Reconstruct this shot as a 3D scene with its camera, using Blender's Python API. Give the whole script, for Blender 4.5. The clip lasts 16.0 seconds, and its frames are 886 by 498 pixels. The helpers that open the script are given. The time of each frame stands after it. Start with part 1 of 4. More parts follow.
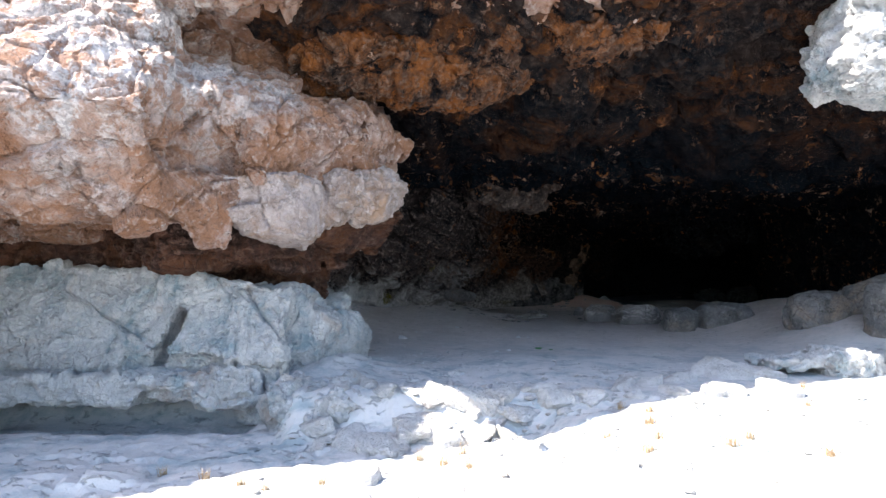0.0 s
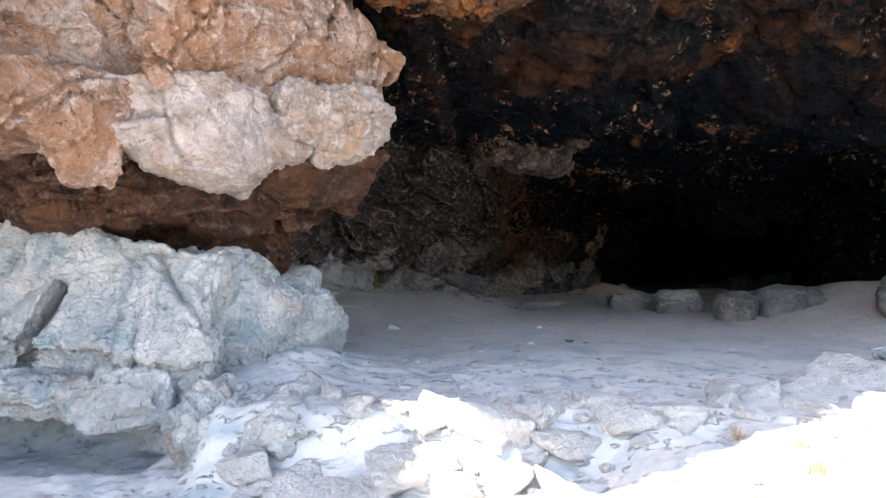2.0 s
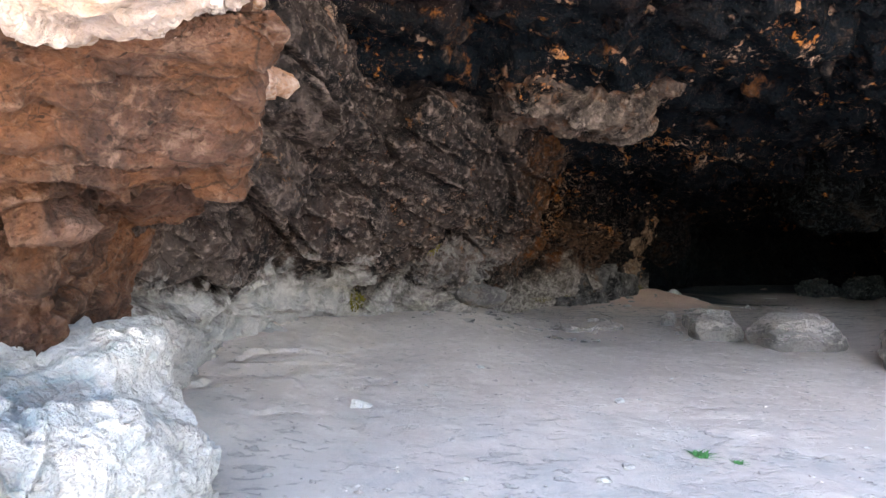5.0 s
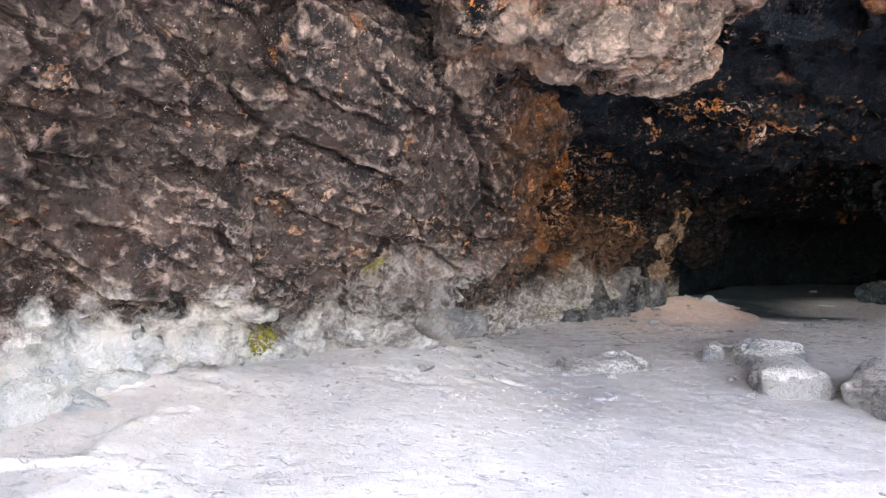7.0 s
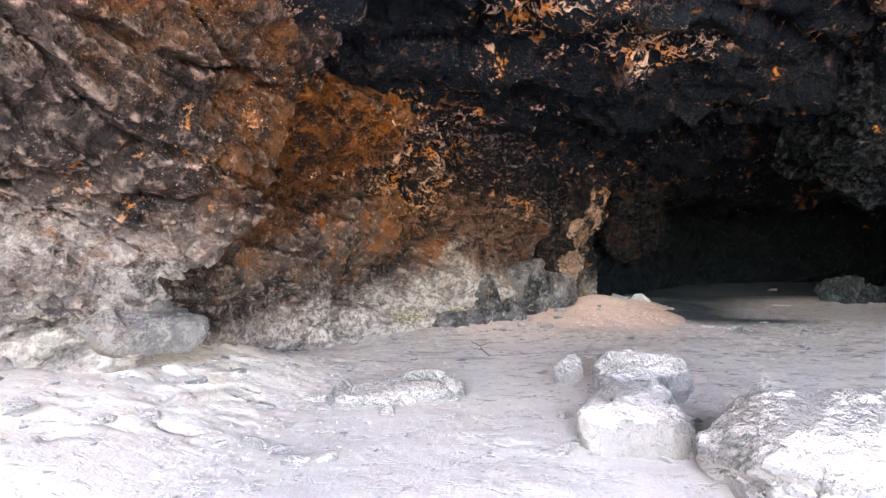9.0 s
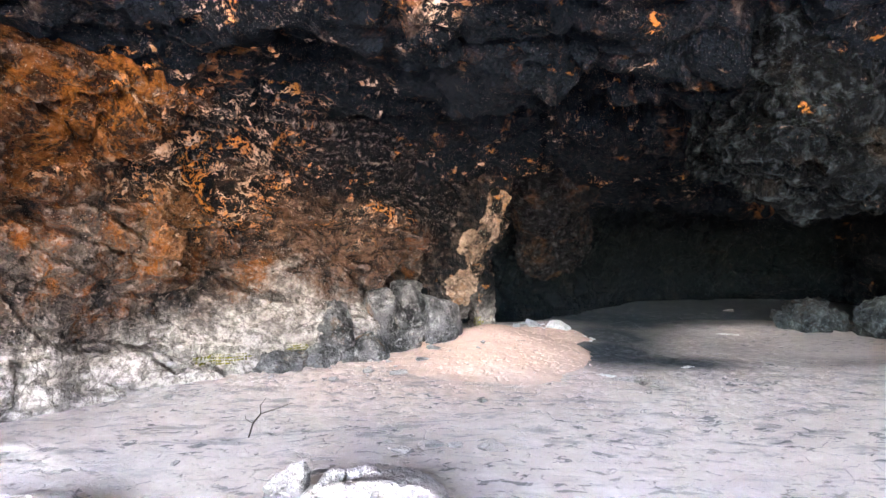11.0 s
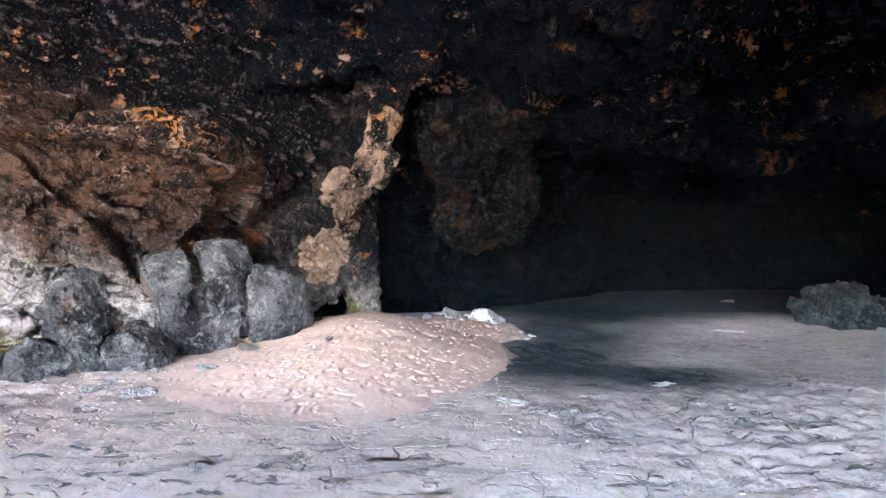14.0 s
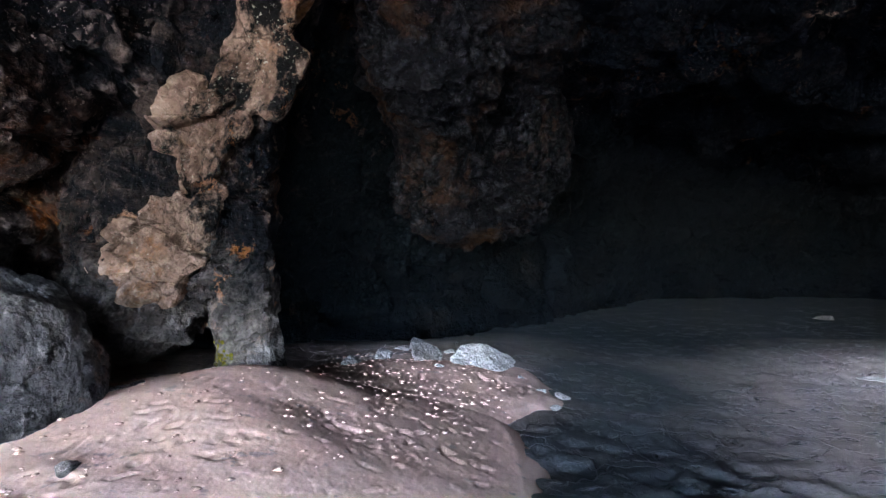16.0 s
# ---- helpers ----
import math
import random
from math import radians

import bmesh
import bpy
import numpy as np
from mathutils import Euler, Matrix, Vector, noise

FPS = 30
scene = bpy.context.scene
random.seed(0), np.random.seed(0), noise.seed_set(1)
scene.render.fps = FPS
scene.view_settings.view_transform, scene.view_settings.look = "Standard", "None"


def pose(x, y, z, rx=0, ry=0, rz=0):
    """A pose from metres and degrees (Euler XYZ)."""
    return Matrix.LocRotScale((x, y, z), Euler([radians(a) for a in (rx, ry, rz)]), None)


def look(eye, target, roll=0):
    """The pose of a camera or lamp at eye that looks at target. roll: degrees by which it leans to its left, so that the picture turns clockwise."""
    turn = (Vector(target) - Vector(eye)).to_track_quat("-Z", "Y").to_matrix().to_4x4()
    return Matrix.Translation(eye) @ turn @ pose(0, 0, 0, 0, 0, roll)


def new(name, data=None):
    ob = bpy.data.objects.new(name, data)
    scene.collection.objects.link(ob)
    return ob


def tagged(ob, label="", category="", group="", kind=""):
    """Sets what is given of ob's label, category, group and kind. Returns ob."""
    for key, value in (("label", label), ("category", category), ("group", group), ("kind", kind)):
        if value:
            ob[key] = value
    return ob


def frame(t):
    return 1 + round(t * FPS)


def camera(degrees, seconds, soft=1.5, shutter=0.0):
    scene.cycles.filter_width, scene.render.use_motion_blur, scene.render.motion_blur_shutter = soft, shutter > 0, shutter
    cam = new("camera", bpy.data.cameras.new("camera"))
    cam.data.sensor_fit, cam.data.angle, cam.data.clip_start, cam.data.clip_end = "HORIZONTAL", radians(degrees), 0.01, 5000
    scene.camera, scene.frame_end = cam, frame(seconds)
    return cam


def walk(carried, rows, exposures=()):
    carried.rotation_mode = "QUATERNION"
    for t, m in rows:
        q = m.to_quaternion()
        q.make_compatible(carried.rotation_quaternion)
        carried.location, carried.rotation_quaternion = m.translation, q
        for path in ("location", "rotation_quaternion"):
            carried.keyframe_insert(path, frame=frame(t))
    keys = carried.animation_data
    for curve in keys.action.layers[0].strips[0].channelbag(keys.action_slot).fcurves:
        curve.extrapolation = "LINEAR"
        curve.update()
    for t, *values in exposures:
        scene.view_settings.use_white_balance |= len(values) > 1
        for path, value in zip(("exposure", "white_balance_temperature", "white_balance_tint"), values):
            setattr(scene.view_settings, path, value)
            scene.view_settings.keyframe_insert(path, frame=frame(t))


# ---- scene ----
cam = camera(73.1, 16.0)
PATH = [
    (0, (-2.297, -14.188, 1.534), (-2.253, -12.189, 1.594), 0.1),
    (0.5, (-2.224, -13.573, 1.433), (-2.179, -11.574, 1.49), -0.0),
    (1, (-2.203, -12.894, 1.349), (-2.161, -10.895, 1.4), -0.0),
    (1.5, (-2.211, -12.191, 1.247), (-2.167, -10.192, 1.292), -0.0),
    (2, (-2.259, -11.47, 1.149), (-2.216, -9.471, 1.189), 0.1),
    (2.5, (-2.306, -10.732, 1.048), (-2.266, -8.733, 1.082), 0.1),
    (3, (-2.303, -9.974, 0.926), (-2.264, -7.975, 0.956), 0.2),
    (3.5, (-2.294, -9.232, 0.877), (-2.256, -7.233, 0.905), 0.2),
    (4, (-2.282, -8.556, 0.958), (-2.239, -6.557, 0.987), 0.2),
    (4.2, (-2.274, -8.302, 1.035), (-2.232, -6.303, 1.065), 0.2),
    (6.3, (-1.655, -4.799, 1.954), (-1.71, -2.8, 1.917), -0.2),
    (6.5, (-1.584, -4.519, 1.906), (-1.638, -2.52, 1.87), -0.2),
    (7, (-1.268, -3.824, 1.78), (-1.319, -1.825, 1.748), -0.2),
    (7.5, (-0.778, -3.139, 1.67), (-0.825, -1.14, 1.639), -0.2),
    (8, (-0.139, -2.467, 1.578), (-0.185, -0.468, 1.548), -0.3),
    (8.5, (0.605, -1.762, 1.465), (0.564, 0.237, 1.442), -0.5),
    (9, (1.352, -1.058, 1.418), (1.315, 0.941, 1.399), -0.5),
    (9.5, (2.008, -0.361, 1.634), (1.976, 1.639, 1.614), -0.5),
    (9.7, (2.273, -0.078, 1.741), (2.236, 1.922, 1.716), -0.5),
    (11.8, (4.101, 2.211, 1.522), (4.095, 4.211, 1.513), -0.1),
    (12, (4.224, 2.439, 1.483), (4.222, 4.438, 1.474), -0.2),
    (12.5, (4.516, 3.006, 1.38), (4.513, 5.006, 1.37), -0.0),
    (13, (4.755, 3.593, 1.28), (4.75, 5.593, 1.266), 0.1),
    (13.5, (4.939, 4.191, 1.186), (4.933, 6.191, 1.168), 0.2),
    (14, (5.069, 4.851, 1.072), (5.065, 6.851, 1.055), 0.3),
    (14.5, (5.16, 5.538, 0.959), (5.157, 7.538, 0.938), 0.3),
    (15, (5.247, 6.34, 0.894), (5.239, 8.34, 0.869), 0.3),
    (15.5, (5.308, 7.21, 0.942), (5.297, 9.21, 0.918), 0.4),
    (16, (5.345, 8.118, 1.02), (5.333, 10.118, 0.988), 0.6),
]
EXPOSURE = [(0, 1.85, 6800, 12), (2, 2.5, 7700, 15), (3, 2.93, 8300, 15), (4, 3.37, 8800, 17), (6.5, 5.35, 8200, 20), (9, 6.42, 8500, 23), (10, 6.82, 8400, 23), (12, 7.25, 7900, 25), (13.5, 6.98, 7200, 23), (14.5, 6.82, 7000, 21), (16, 6.42, 6600, 23)]
walk(cam, [(t, look(eye, target, roll)) for t, eye, target, roll in PATH], EXPOSURE)

# ---- daylight ----
SUN = Vector((-0.56, -0.12, 0.80)).normalized()
world = bpy.data.worlds.new("sky")
scene.world = world
world.use_nodes = True
wn = world.node_tree.nodes
sky = wn.new("ShaderNodeTexSky")
sky.sky_type, sky.sun_disc = "NISHITA", False
sky.sun_elevation = math.asin(SUN.z)
sky.sun_rotation = math.atan2(SUN.x, SUN.y)
wn["Background"].inputs["Strength"].default_value = 0.15
world.node_tree.links.new(sky.outputs[0], wn["Background"].inputs[0])
sun = new("sun", bpy.data.lights.new("sun", "SUN"))
sun.data.energy, sun.data.angle, sun.data.color = 4.3, radians(0.5), (1.0, 0.95, 0.88)
sun.matrix_world = look(SUN * 60, (0, 0, 0))

# ---- noise and surface tools ----
TABLE = np.random.RandomState(7).rand(48, 48, 48).astype(np.float32) * 2 - 1
DOTS = np.random.RandomState(11).rand(32, 32, 32, 7).astype(np.float32)


def vnoise(p, size, seed=0):
    """Smooth noise from -1 to 1 on points p, with features of that size in metres."""
    q = p / size + seed * 7.31
    i = np.floor(q).astype(np.int32)
    f = q - i
    f = f * f * (3 - 2 * f)
    i %= 48
    j = (i + 1) % 48
    x0, y0, z0, x1, y1, z1 = i[:, 0], i[:, 1], i[:, 2], j[:, 0], j[:, 1], j[:, 2]
    fx, fy, fz = f[:, 0], f[:, 1], f[:, 2]
    a = TABLE[x0, y0, z0] * (1 - fx) + TABLE[x1, y0, z0] * fx
    b = TABLE[x0, y1, z0] * (1 - fx) + TABLE[x1, y1, z0] * fx
    c = TABLE[x0, y0, z1] * (1 - fx) + TABLE[x1, y0, z1] * fx
    d = TABLE[x0, y1, z1] * (1 - fx) + TABLE[x1, y1, z1] * fx
    return (a * (1 - fy) + b * fy) * (1 - fz) + (c * (1 - fy) + d * fy) * fz


def fbm(p, size, octaves=3, seed=0, gain=0.5):
    out, amp = np.zeros(len(p), np.float32), 1.0
    for n in range(octaves):
        out += amp * vnoise(p, size * 0.5 ** n, seed + n)
        amp *= gain
    return out


def facets(p, size, seed=0):
    """Broken faces: each cell is a tilted plane. Gives the face's height and the distance to the joint."""
    q = (p / size + seed * 3.77).astype(np.float32)
    base = np.floor(q).astype(np.int32)
    best = np.full(len(p), 9.0, np.float32)
    second = best.copy()
    height = np.zeros(len(p), np.float32)
    for dx in (-1, 0, 1):
        for dy in (-1, 0, 1):
            for dz in (-1, 0, 1):
                c = base + np.array((dx, dy, dz), np.int32)
                r = DOTS[c[:, 0] % 32, c[:, 1] % 32, c[:, 2] % 32]
                off = q - c - r[:, :3]
                dist = (off * off).sum(1)
                h = (off * (r[:, 3:6] - 0.5)).sum(1) * 1.6 + (r[:, 6] - 0.5) * 0.6
                near = dist < best
                second = np.where(near, best, np.minimum(second, dist))
                best = np.where(near, dist, best)
                height = np.where(near, h, height)
    return height * size, (np.sqrt(second) - np.sqrt(best)) * size


def box(c, half, rot=(0, 0, 0), r=0.15):
    """Signed distance to a rounded, turned block."""
    turn = np.array(Euler([radians(a) for a in rot]).to_matrix())
    c, half = np.array(c), np.array(half)

    def field(p):
        q = np.abs((p - c) @ turn) - half + r
        return np.linalg.norm(np.maximum(q, 0), axis=1) + np.minimum(q.max(1), 0) - r
    reach = np.abs(turn) @ half
    field.lo, field.hi = c - reach, c + reach
    return field


def ball(c, half, rot=(0, 0, 0)):
    """Signed distance, roughly, to a turned ellipsoid."""
    turn = np.array(Euler([radians(a) for a in rot]).to_matrix())
    c, half = np.array(c), np.array(half)

    def field(p):
        q = (p - c) @ turn
        k0, k1 = np.linalg.norm(q / half, axis=1), np.linalg.norm(q / half ** 2, axis=1)
        return k0 * (k0 - 1) / np.maximum(k1, 1e-6)
    reach = np.abs(turn) @ half
    field.lo, field.hi = c - reach, c + reach
    return field


def chunk(c, half, rot, seed, planes=15):
    """Signed distance, roughly, to an angular broken block."""
    turn = np.array(Euler([radians(a) for a in rot]).to_matrix())
    c, half = np.array(c), np.array(half)
    r = np.random.RandomState(seed)
    n = r.randn(planes, 3)
    n /= np.linalg.norm(n, axis=1, keepdims=True)
    n = np.concatenate([n, np.eye(3), -np.eye(3)])
    o = np.concatenate([0.74 + 0.26 * r.rand(planes), np.ones(6)])

    def field(p):
        q = ((p - c) @ turn) / half
        return (q @ n.T - o).max(1) * half.min()
    reach = np.abs(turn) @ half
    field.lo, field.hi = c - reach, c + reach
    return field


def joined(fields, k=0.25):
    def field(p):
        d = fields[0](p)
        for f in fields[1:]:
            e = f(p)
            h = np.maximum(k - np.abs(d - e), 0) / k
            d = np.minimum(d, e) - h * h * k / 4
        return d
    field.lo, field.hi = np.min([f.lo for f in fields], 0), np.max([f.hi for f in fields], 0)
    return field


def carved(field, cut, k=0.12):
    def out(p):
        d, e = field(p), -cut(p)
        h = np.maximum(k - np.abs(d - e), 0) / k
        return np.maximum(d, e) + h * h * k / 4
    out.lo, out.hi = field.lo, field.hi
    return out


def mesh_of(name, verts, quads, material, sharp=0):
    me = bpy.data.meshes.new(name)
    me.vertices.add(len(verts))
    me.vertices.foreach_set("co", np.ascontiguousarray(verts, np.float32).ravel())
    n = quads.shape[1]
    me.loops.add(quads.size)
    me.loops.foreach_set("vertex_index", quads.astype(np.int32).ravel())
    me.polygons.add(len(quads))
    me.polygons.foreach_set("loop_start", np.arange(len(quads), dtype=np.int32) * n)
    me.polygons.foreach_set("use_smooth", np.ones(len(quads), bool))
    me.update(calc_edges=True)
    if sharp:
        me.set_sharp_from_angle(angle=radians(sharp))
    me.materials.append(material)
    return me


def net(f, lo, h):
    """A quad surface round the cells where f is below zero."""
    s = f < 0
    count = np.zeros(tuple(n - 1 for n in f.shape), np.int8)
    corners = [(a, b, c) for a in (0, 1) for b in (0, 1) for c in (0, 1)]
    nx, ny, nz = f.shape
    for a, b, c in corners:
        count += s[a:nx - 1 + a, b:ny - 1 + b, c:nz - 1 + c]
    cells = np.argwhere((count > 0) & (count < 8))
    total, hits = np.zeros((len(cells), 3)), np.zeros(len(cells))
    for u in corners:
        for axis in range(3):
            if u[axis]:
                continue
            v = list(u)
            v[axis] = 1
            fa = f[tuple((cells + u).T)]
            fb = f[tuple((cells + v).T)]
            cross = (fa < 0) != (fb < 0)
            t = np.where(cross, fa / np.where(cross, fa - fb, 1), 0)
            total += (np.array(u) + t[:, None] * (np.array(v) - u)) * cross[:, None]
            hits += cross
    verts = (cells + total / hits[:, None]) * h + lo
    index = np.full(count.shape, -1, np.int32)
    index[tuple(cells.T)] = np.arange(len(cells))
    quads = []
    for axis in range(3):
        b, c = (axis + 1) % 3, (axis + 2) % 3
        sl, sh = [slice(None)] * 3, [slice(None)] * 3
        sl[axis], sh[axis] = slice(0, -1), slice(1, None)
        sa, sb = s[tuple(sl)], s[tuple(sh)]
        e = np.argwhere(sa != sb)
        e = e[(e[:, b] > 0) & (e[:, c] > 0) & (e[:, b] < f.shape[b] - 1) & (e[:, c] < f.shape[c] - 1)]
        flip = sa[tuple(e.T)]
        ring = []
        for db, dc in ((-1, -1), (0, -1), (0, 0), (-1, 0)):
            g = e.copy()
            g[:, b] += db
            g[:, c] += dc
            ring.append(index[tuple(g.T)])
        q = np.stack(ring, 1)
        q[~flip] = q[~flip][:, ::-1]
        quads.append(q)
    return verts, np.concatenate(quads)


def split_quads(verts, quads):
    """Cuts every quad in four."""
    edges = np.sort(np.concatenate([quads[:, [k, (k + 1) % 4]] for k in range(4)]), 1).astype(np.int64)
    keys, where = np.unique(edges[:, 0] * len(verts) + edges[:, 1], return_inverse=True)
    mids = (verts[keys // len(verts)] + verts[keys % len(verts)]) / 2
    e = where.reshape(4, -1).T + len(verts)
    c = np.arange(len(quads)) + len(verts) + len(mids)
    out = [np.stack([quads[:, k], e[:, k], c, e[:, k - 1]], 1) for k in range(4)]
    return np.concatenate([verts, mids, verts[quads].mean(1)]), np.concatenate(out)


def vertex_normals(verts, quads):
    n = np.cross(verts[quads[:, 2]] - verts[quads[:, 0]], verts[quads[:, 3]] - verts[quads[:, 1]])
    out = np.zeros_like(verts)
    for k in range(4):
        for a in range(3):
            out[:, a] += np.bincount(quads[:, k], n[:, a], len(verts))
    return out / np.maximum(np.linalg.norm(out, axis=1, keepdims=True), 1e-9)


def bedded(p, bed):
    """Points drawn out along the bedding (a direction and a stretch), so that ledges follow it."""
    if not bed:
        return p
    u = np.array(bed[:3]) / np.linalg.norm(bed[:3])
    n = np.array((0, 0, 1)) - u[2] * u
    n /= np.linalg.norm(n)
    v, k = np.cross(n, u), bed[3]
    return np.stack([p @ u / k, p @ v / k ** 0.3, p @ n * k ** 0.4], 1).astype(np.float32)


def relief(p, amp, grain, seed, bed=None):
    """How far weathered rock stands out of its plain form. bed: the bedding's dip in degrees, down towards +x, and its stretch."""
    loose = 0.45 if bed else 1.0
    warp = p + loose * (0.22 * np.stack([vnoise(p, 0.9, seed + k) for k in (3, 5, 8)], 1) + 0.06 * np.stack([vnoise(p, 0.25, seed + k) for k in (2, 4, 7)], 1))
    warp = bedded(warp, bed)
    big, joint = facets(warp, 0.95, seed)
    mid, seam = facets(warp, 0.34, seed + 1)
    d = 0.22 * fbm(p, 1.3, 3, seed) + 0.45 * big + 0.62 * mid * (0.7 + 0.6 * vnoise(p, 0.8, seed + 4))
    d -= 0.10 * np.exp(-(joint / 0.035) ** 2) + 0.05 * np.exp(-(seam / 0.02) ** 2)
    lumps = np.abs(vnoise(warp, 0.24, seed + 2)) - 0.7 * np.abs(vnoise(warp, 0.13, seed + 6))
    pits = ramp(vnoise(warp, 0.3, seed + 14), 0.45, 0.8) + 0.5 * ramp(vnoise(warp, 0.12, seed + 15), 0.4, 0.8)
    return amp * d + grain * (0.07 * lumps - 0.08 * pits)


def ramp(v, a, b):
    k = np.clip((v - a) / (b - a), 0, 1)
    return k * k * (3 - 2 * k)


SURFACES = {}


def rock(name, field, h, material, amp=0.5, grain=1.0, seed=1, bed=None, lo=None, hi=None, fine=1.0, split=1, parent=None, label=""):
    """A rock mass: the field's form, broken and weathered."""
    lo = np.array(field.lo if lo is None else lo, float) - 3 * h
    hi = np.array(field.hi if hi is None else hi, float) + 3 * h
    axes = [np.arange(a, b, h) for a, b in zip(lo, hi)]
    grid = np.stack(np.meshgrid(*axes, indexing="ij"), -1).reshape(-1, 3).astype(np.float32)
    verts, quads = net(field(grid).reshape([len(a) for a in axes]), lo, h)
    for _ in range(split):
        verts, quads = split_quads(verts, quads)
    normals = vertex_normals(verts, quads)
    verts = verts + normals * relief(verts.astype(np.float32), amp, grain, seed, bed)[:, None]
    normals = 0.5 * normals + 0.5 * vertex_normals(verts, quads)
    v32 = verts.astype(np.float32)
    small, edge = facets(bedded(v32, bed), 0.14, seed + 9)
    tiny, _ = facets(bedded(v32, bed), 0.07, seed + 10)
    push = fine * (0.22 * small + 0.15 * tiny - 0.014 * np.exp(-(edge / 0.012) ** 2) - 0.02 * np.abs(vnoise(v32, 0.07, seed + 3)) + 0.02 * vnoise(v32, 0.15, seed + 12))
    verts = verts + normals * push[:, None]
    ob = new(name, mesh_of(name, verts, quads, material, 34))
    SURFACES[ob.name] = (verts, normals)
    if parent:
        ob.parent = parent
        if label:
            ob["label"] = label
    return ob


def levels(axis_values, heights, table):
    """Interpolates rows (one a height) along an axis, then between the heights."""
    table = np.array(table)

    def at(u, z):
        cols = np.stack([np.interp(u, axis_values, row) for row in table])
        k = np.clip(np.interp(z, heights, np.arange(len(heights))), 0, len(heights) - 1.001)
        i = k.astype(int)
        f, n = k - i, np.arange(len(u))
        return cols[i, n] * (1 - f) + cols[i + 1, n] * f
    return at


def sheet(name, xs, ys, height, material):
    """A grid of heights over x and y."""
    mx, my = np.meshgrid(xs, ys, indexing="ij")
    ids = np.arange(mx.size).reshape(mx.shape)
    quads = np.stack([ids[:-1, :-1], ids[1:, :-1], ids[1:, 1:], ids[:-1, 1:]], -1).reshape(-1, 4)
    return new(name, mesh_of(name, np.stack([mx.ravel(), my.ravel(), height(mx.ravel(), my.ravel())], 1), quads, material))


# ---- materials ----
def shader(name, roughness=0.9):
    m = bpy.data.materials.new(name)
    m.use_nodes = True
    t = m.node_tree
    b = t.nodes["Principled BSDF"]
    b.inputs["Roughness"].default_value = roughness
    b.inputs["Specular IOR Level"].default_value = 0.25
    return m, t, b


def noise_node(t, scale, detail=6, rough=0.6, distortion=0.0, stretch=None):
    out = t.nodes.new("ShaderNodeNewGeometry").outputs["Position"]
    if stretch:
        mp = t.nodes.new("ShaderNodeMapping")
        mp.inputs["Scale"].default_value = stretch
        t.links.new(out, mp.inputs["Vector"])
        out = mp.outputs[0]
    n = t.nodes.new("ShaderNodeTexNoise")
    n.inputs["Scale"].default_value, n.inputs["Detail"].default_value = scale, detail
    n.inputs["Roughness"].default_value, n.inputs["Distortion"].default_value = rough, distortion
    t.links.new(out, n.inputs["Vector"])
    return n.outputs["Fac"]


def span(t, value, a, b, c=0.0, d=1.0):
    n = t.nodes.new("ShaderNodeMapRange")
    for k, v in enumerate((a, b, c, d)):
        n.inputs[k + 1].default_value = v
    t.links.new(value, n.inputs[0])
    return n.outputs[0]


def mix(t, fac, a, b, mode="MIX"):
    n = t.nodes.new("ShaderNodeMix")
    n.data_type, n.blend_type = "RGBA", mode
    for sock, v in ((n.inputs[0], fac), (n.inputs[6], a), (n.inputs[7], b)):
        if isinstance(v, (int, float)):
            sock.default_value = v
        elif isinstance(v, tuple):
            sock.default_value = (*v, 1)
        else:
            t.links.new(v, sock)
    return n.outputs[2]


def math_node(t, op, a, b):
    n = t.nodes.new("ShaderNodeMath")
    n.operation = op
    for k, v in enumerate((a, b)):
        if isinstance(v, (int, float)):
            n.inputs[k].default_value = v
        else:
            t.links.new(v, n.inputs[k])
    return n.outputs[0]


def bumped(t, b, scale=30, strength=0.5, distance=0.02):
    n = t.nodes.new("ShaderNodeBump")
    n.inputs["Strength"].default_value, n.inputs["Distance"].default_value = strength, distance
    a = math_node(t, "ADD", noise_node(t, scale, 8, 0.7), math_node(t, "MULTIPLY", noise_node(t, scale * 0.25, 4, 0.6), 2.0))
    t.links.new(a, n.inputs["Height"])
    t.links.new(n.outputs[0], b.inputs["Normal"])


def place_axis(t, axis):
    sep = t.nodes.new("ShaderNodeSeparateXYZ")
    t.links.new(t.nodes.new("ShaderNodeNewGeometry").outputs["Position"], sep.inputs[0])
    return sep.outputs[axis]


def cracks(t, scale, lo, hi):
    """Thin dark seams between broken pieces."""
    v = t.nodes.new("ShaderNodeTexVoronoi")
    v.feature = "DISTANCE_TO_EDGE"
    v.inputs["Scale"].default_value = scale
    geo = t.nodes.new("ShaderNodeNewGeometry").outputs["Position"]
    n = t.nodes.new("ShaderNodeTexNoise")
    n.inputs["Scale"].default_value, n.inputs["Detail"].default_value = scale * 0.8, 6
    t.links.new(geo, n.inputs["Vector"])
    add = t.nodes.new("ShaderNodeMix")
    add.data_type, add.blend_type = "RGBA", "ADD"
    add.inputs[0].default_value = 1.2 / scale
    t.links.new(geo, add.inputs[6])
    t.links.new(n.outputs["Color"], add.inputs[7])
    t.links.new(add.outputs[2], v.inputs["Vector"])
    return span(t, v.outputs["Distance"], lo, hi, 1.0, 0.0)


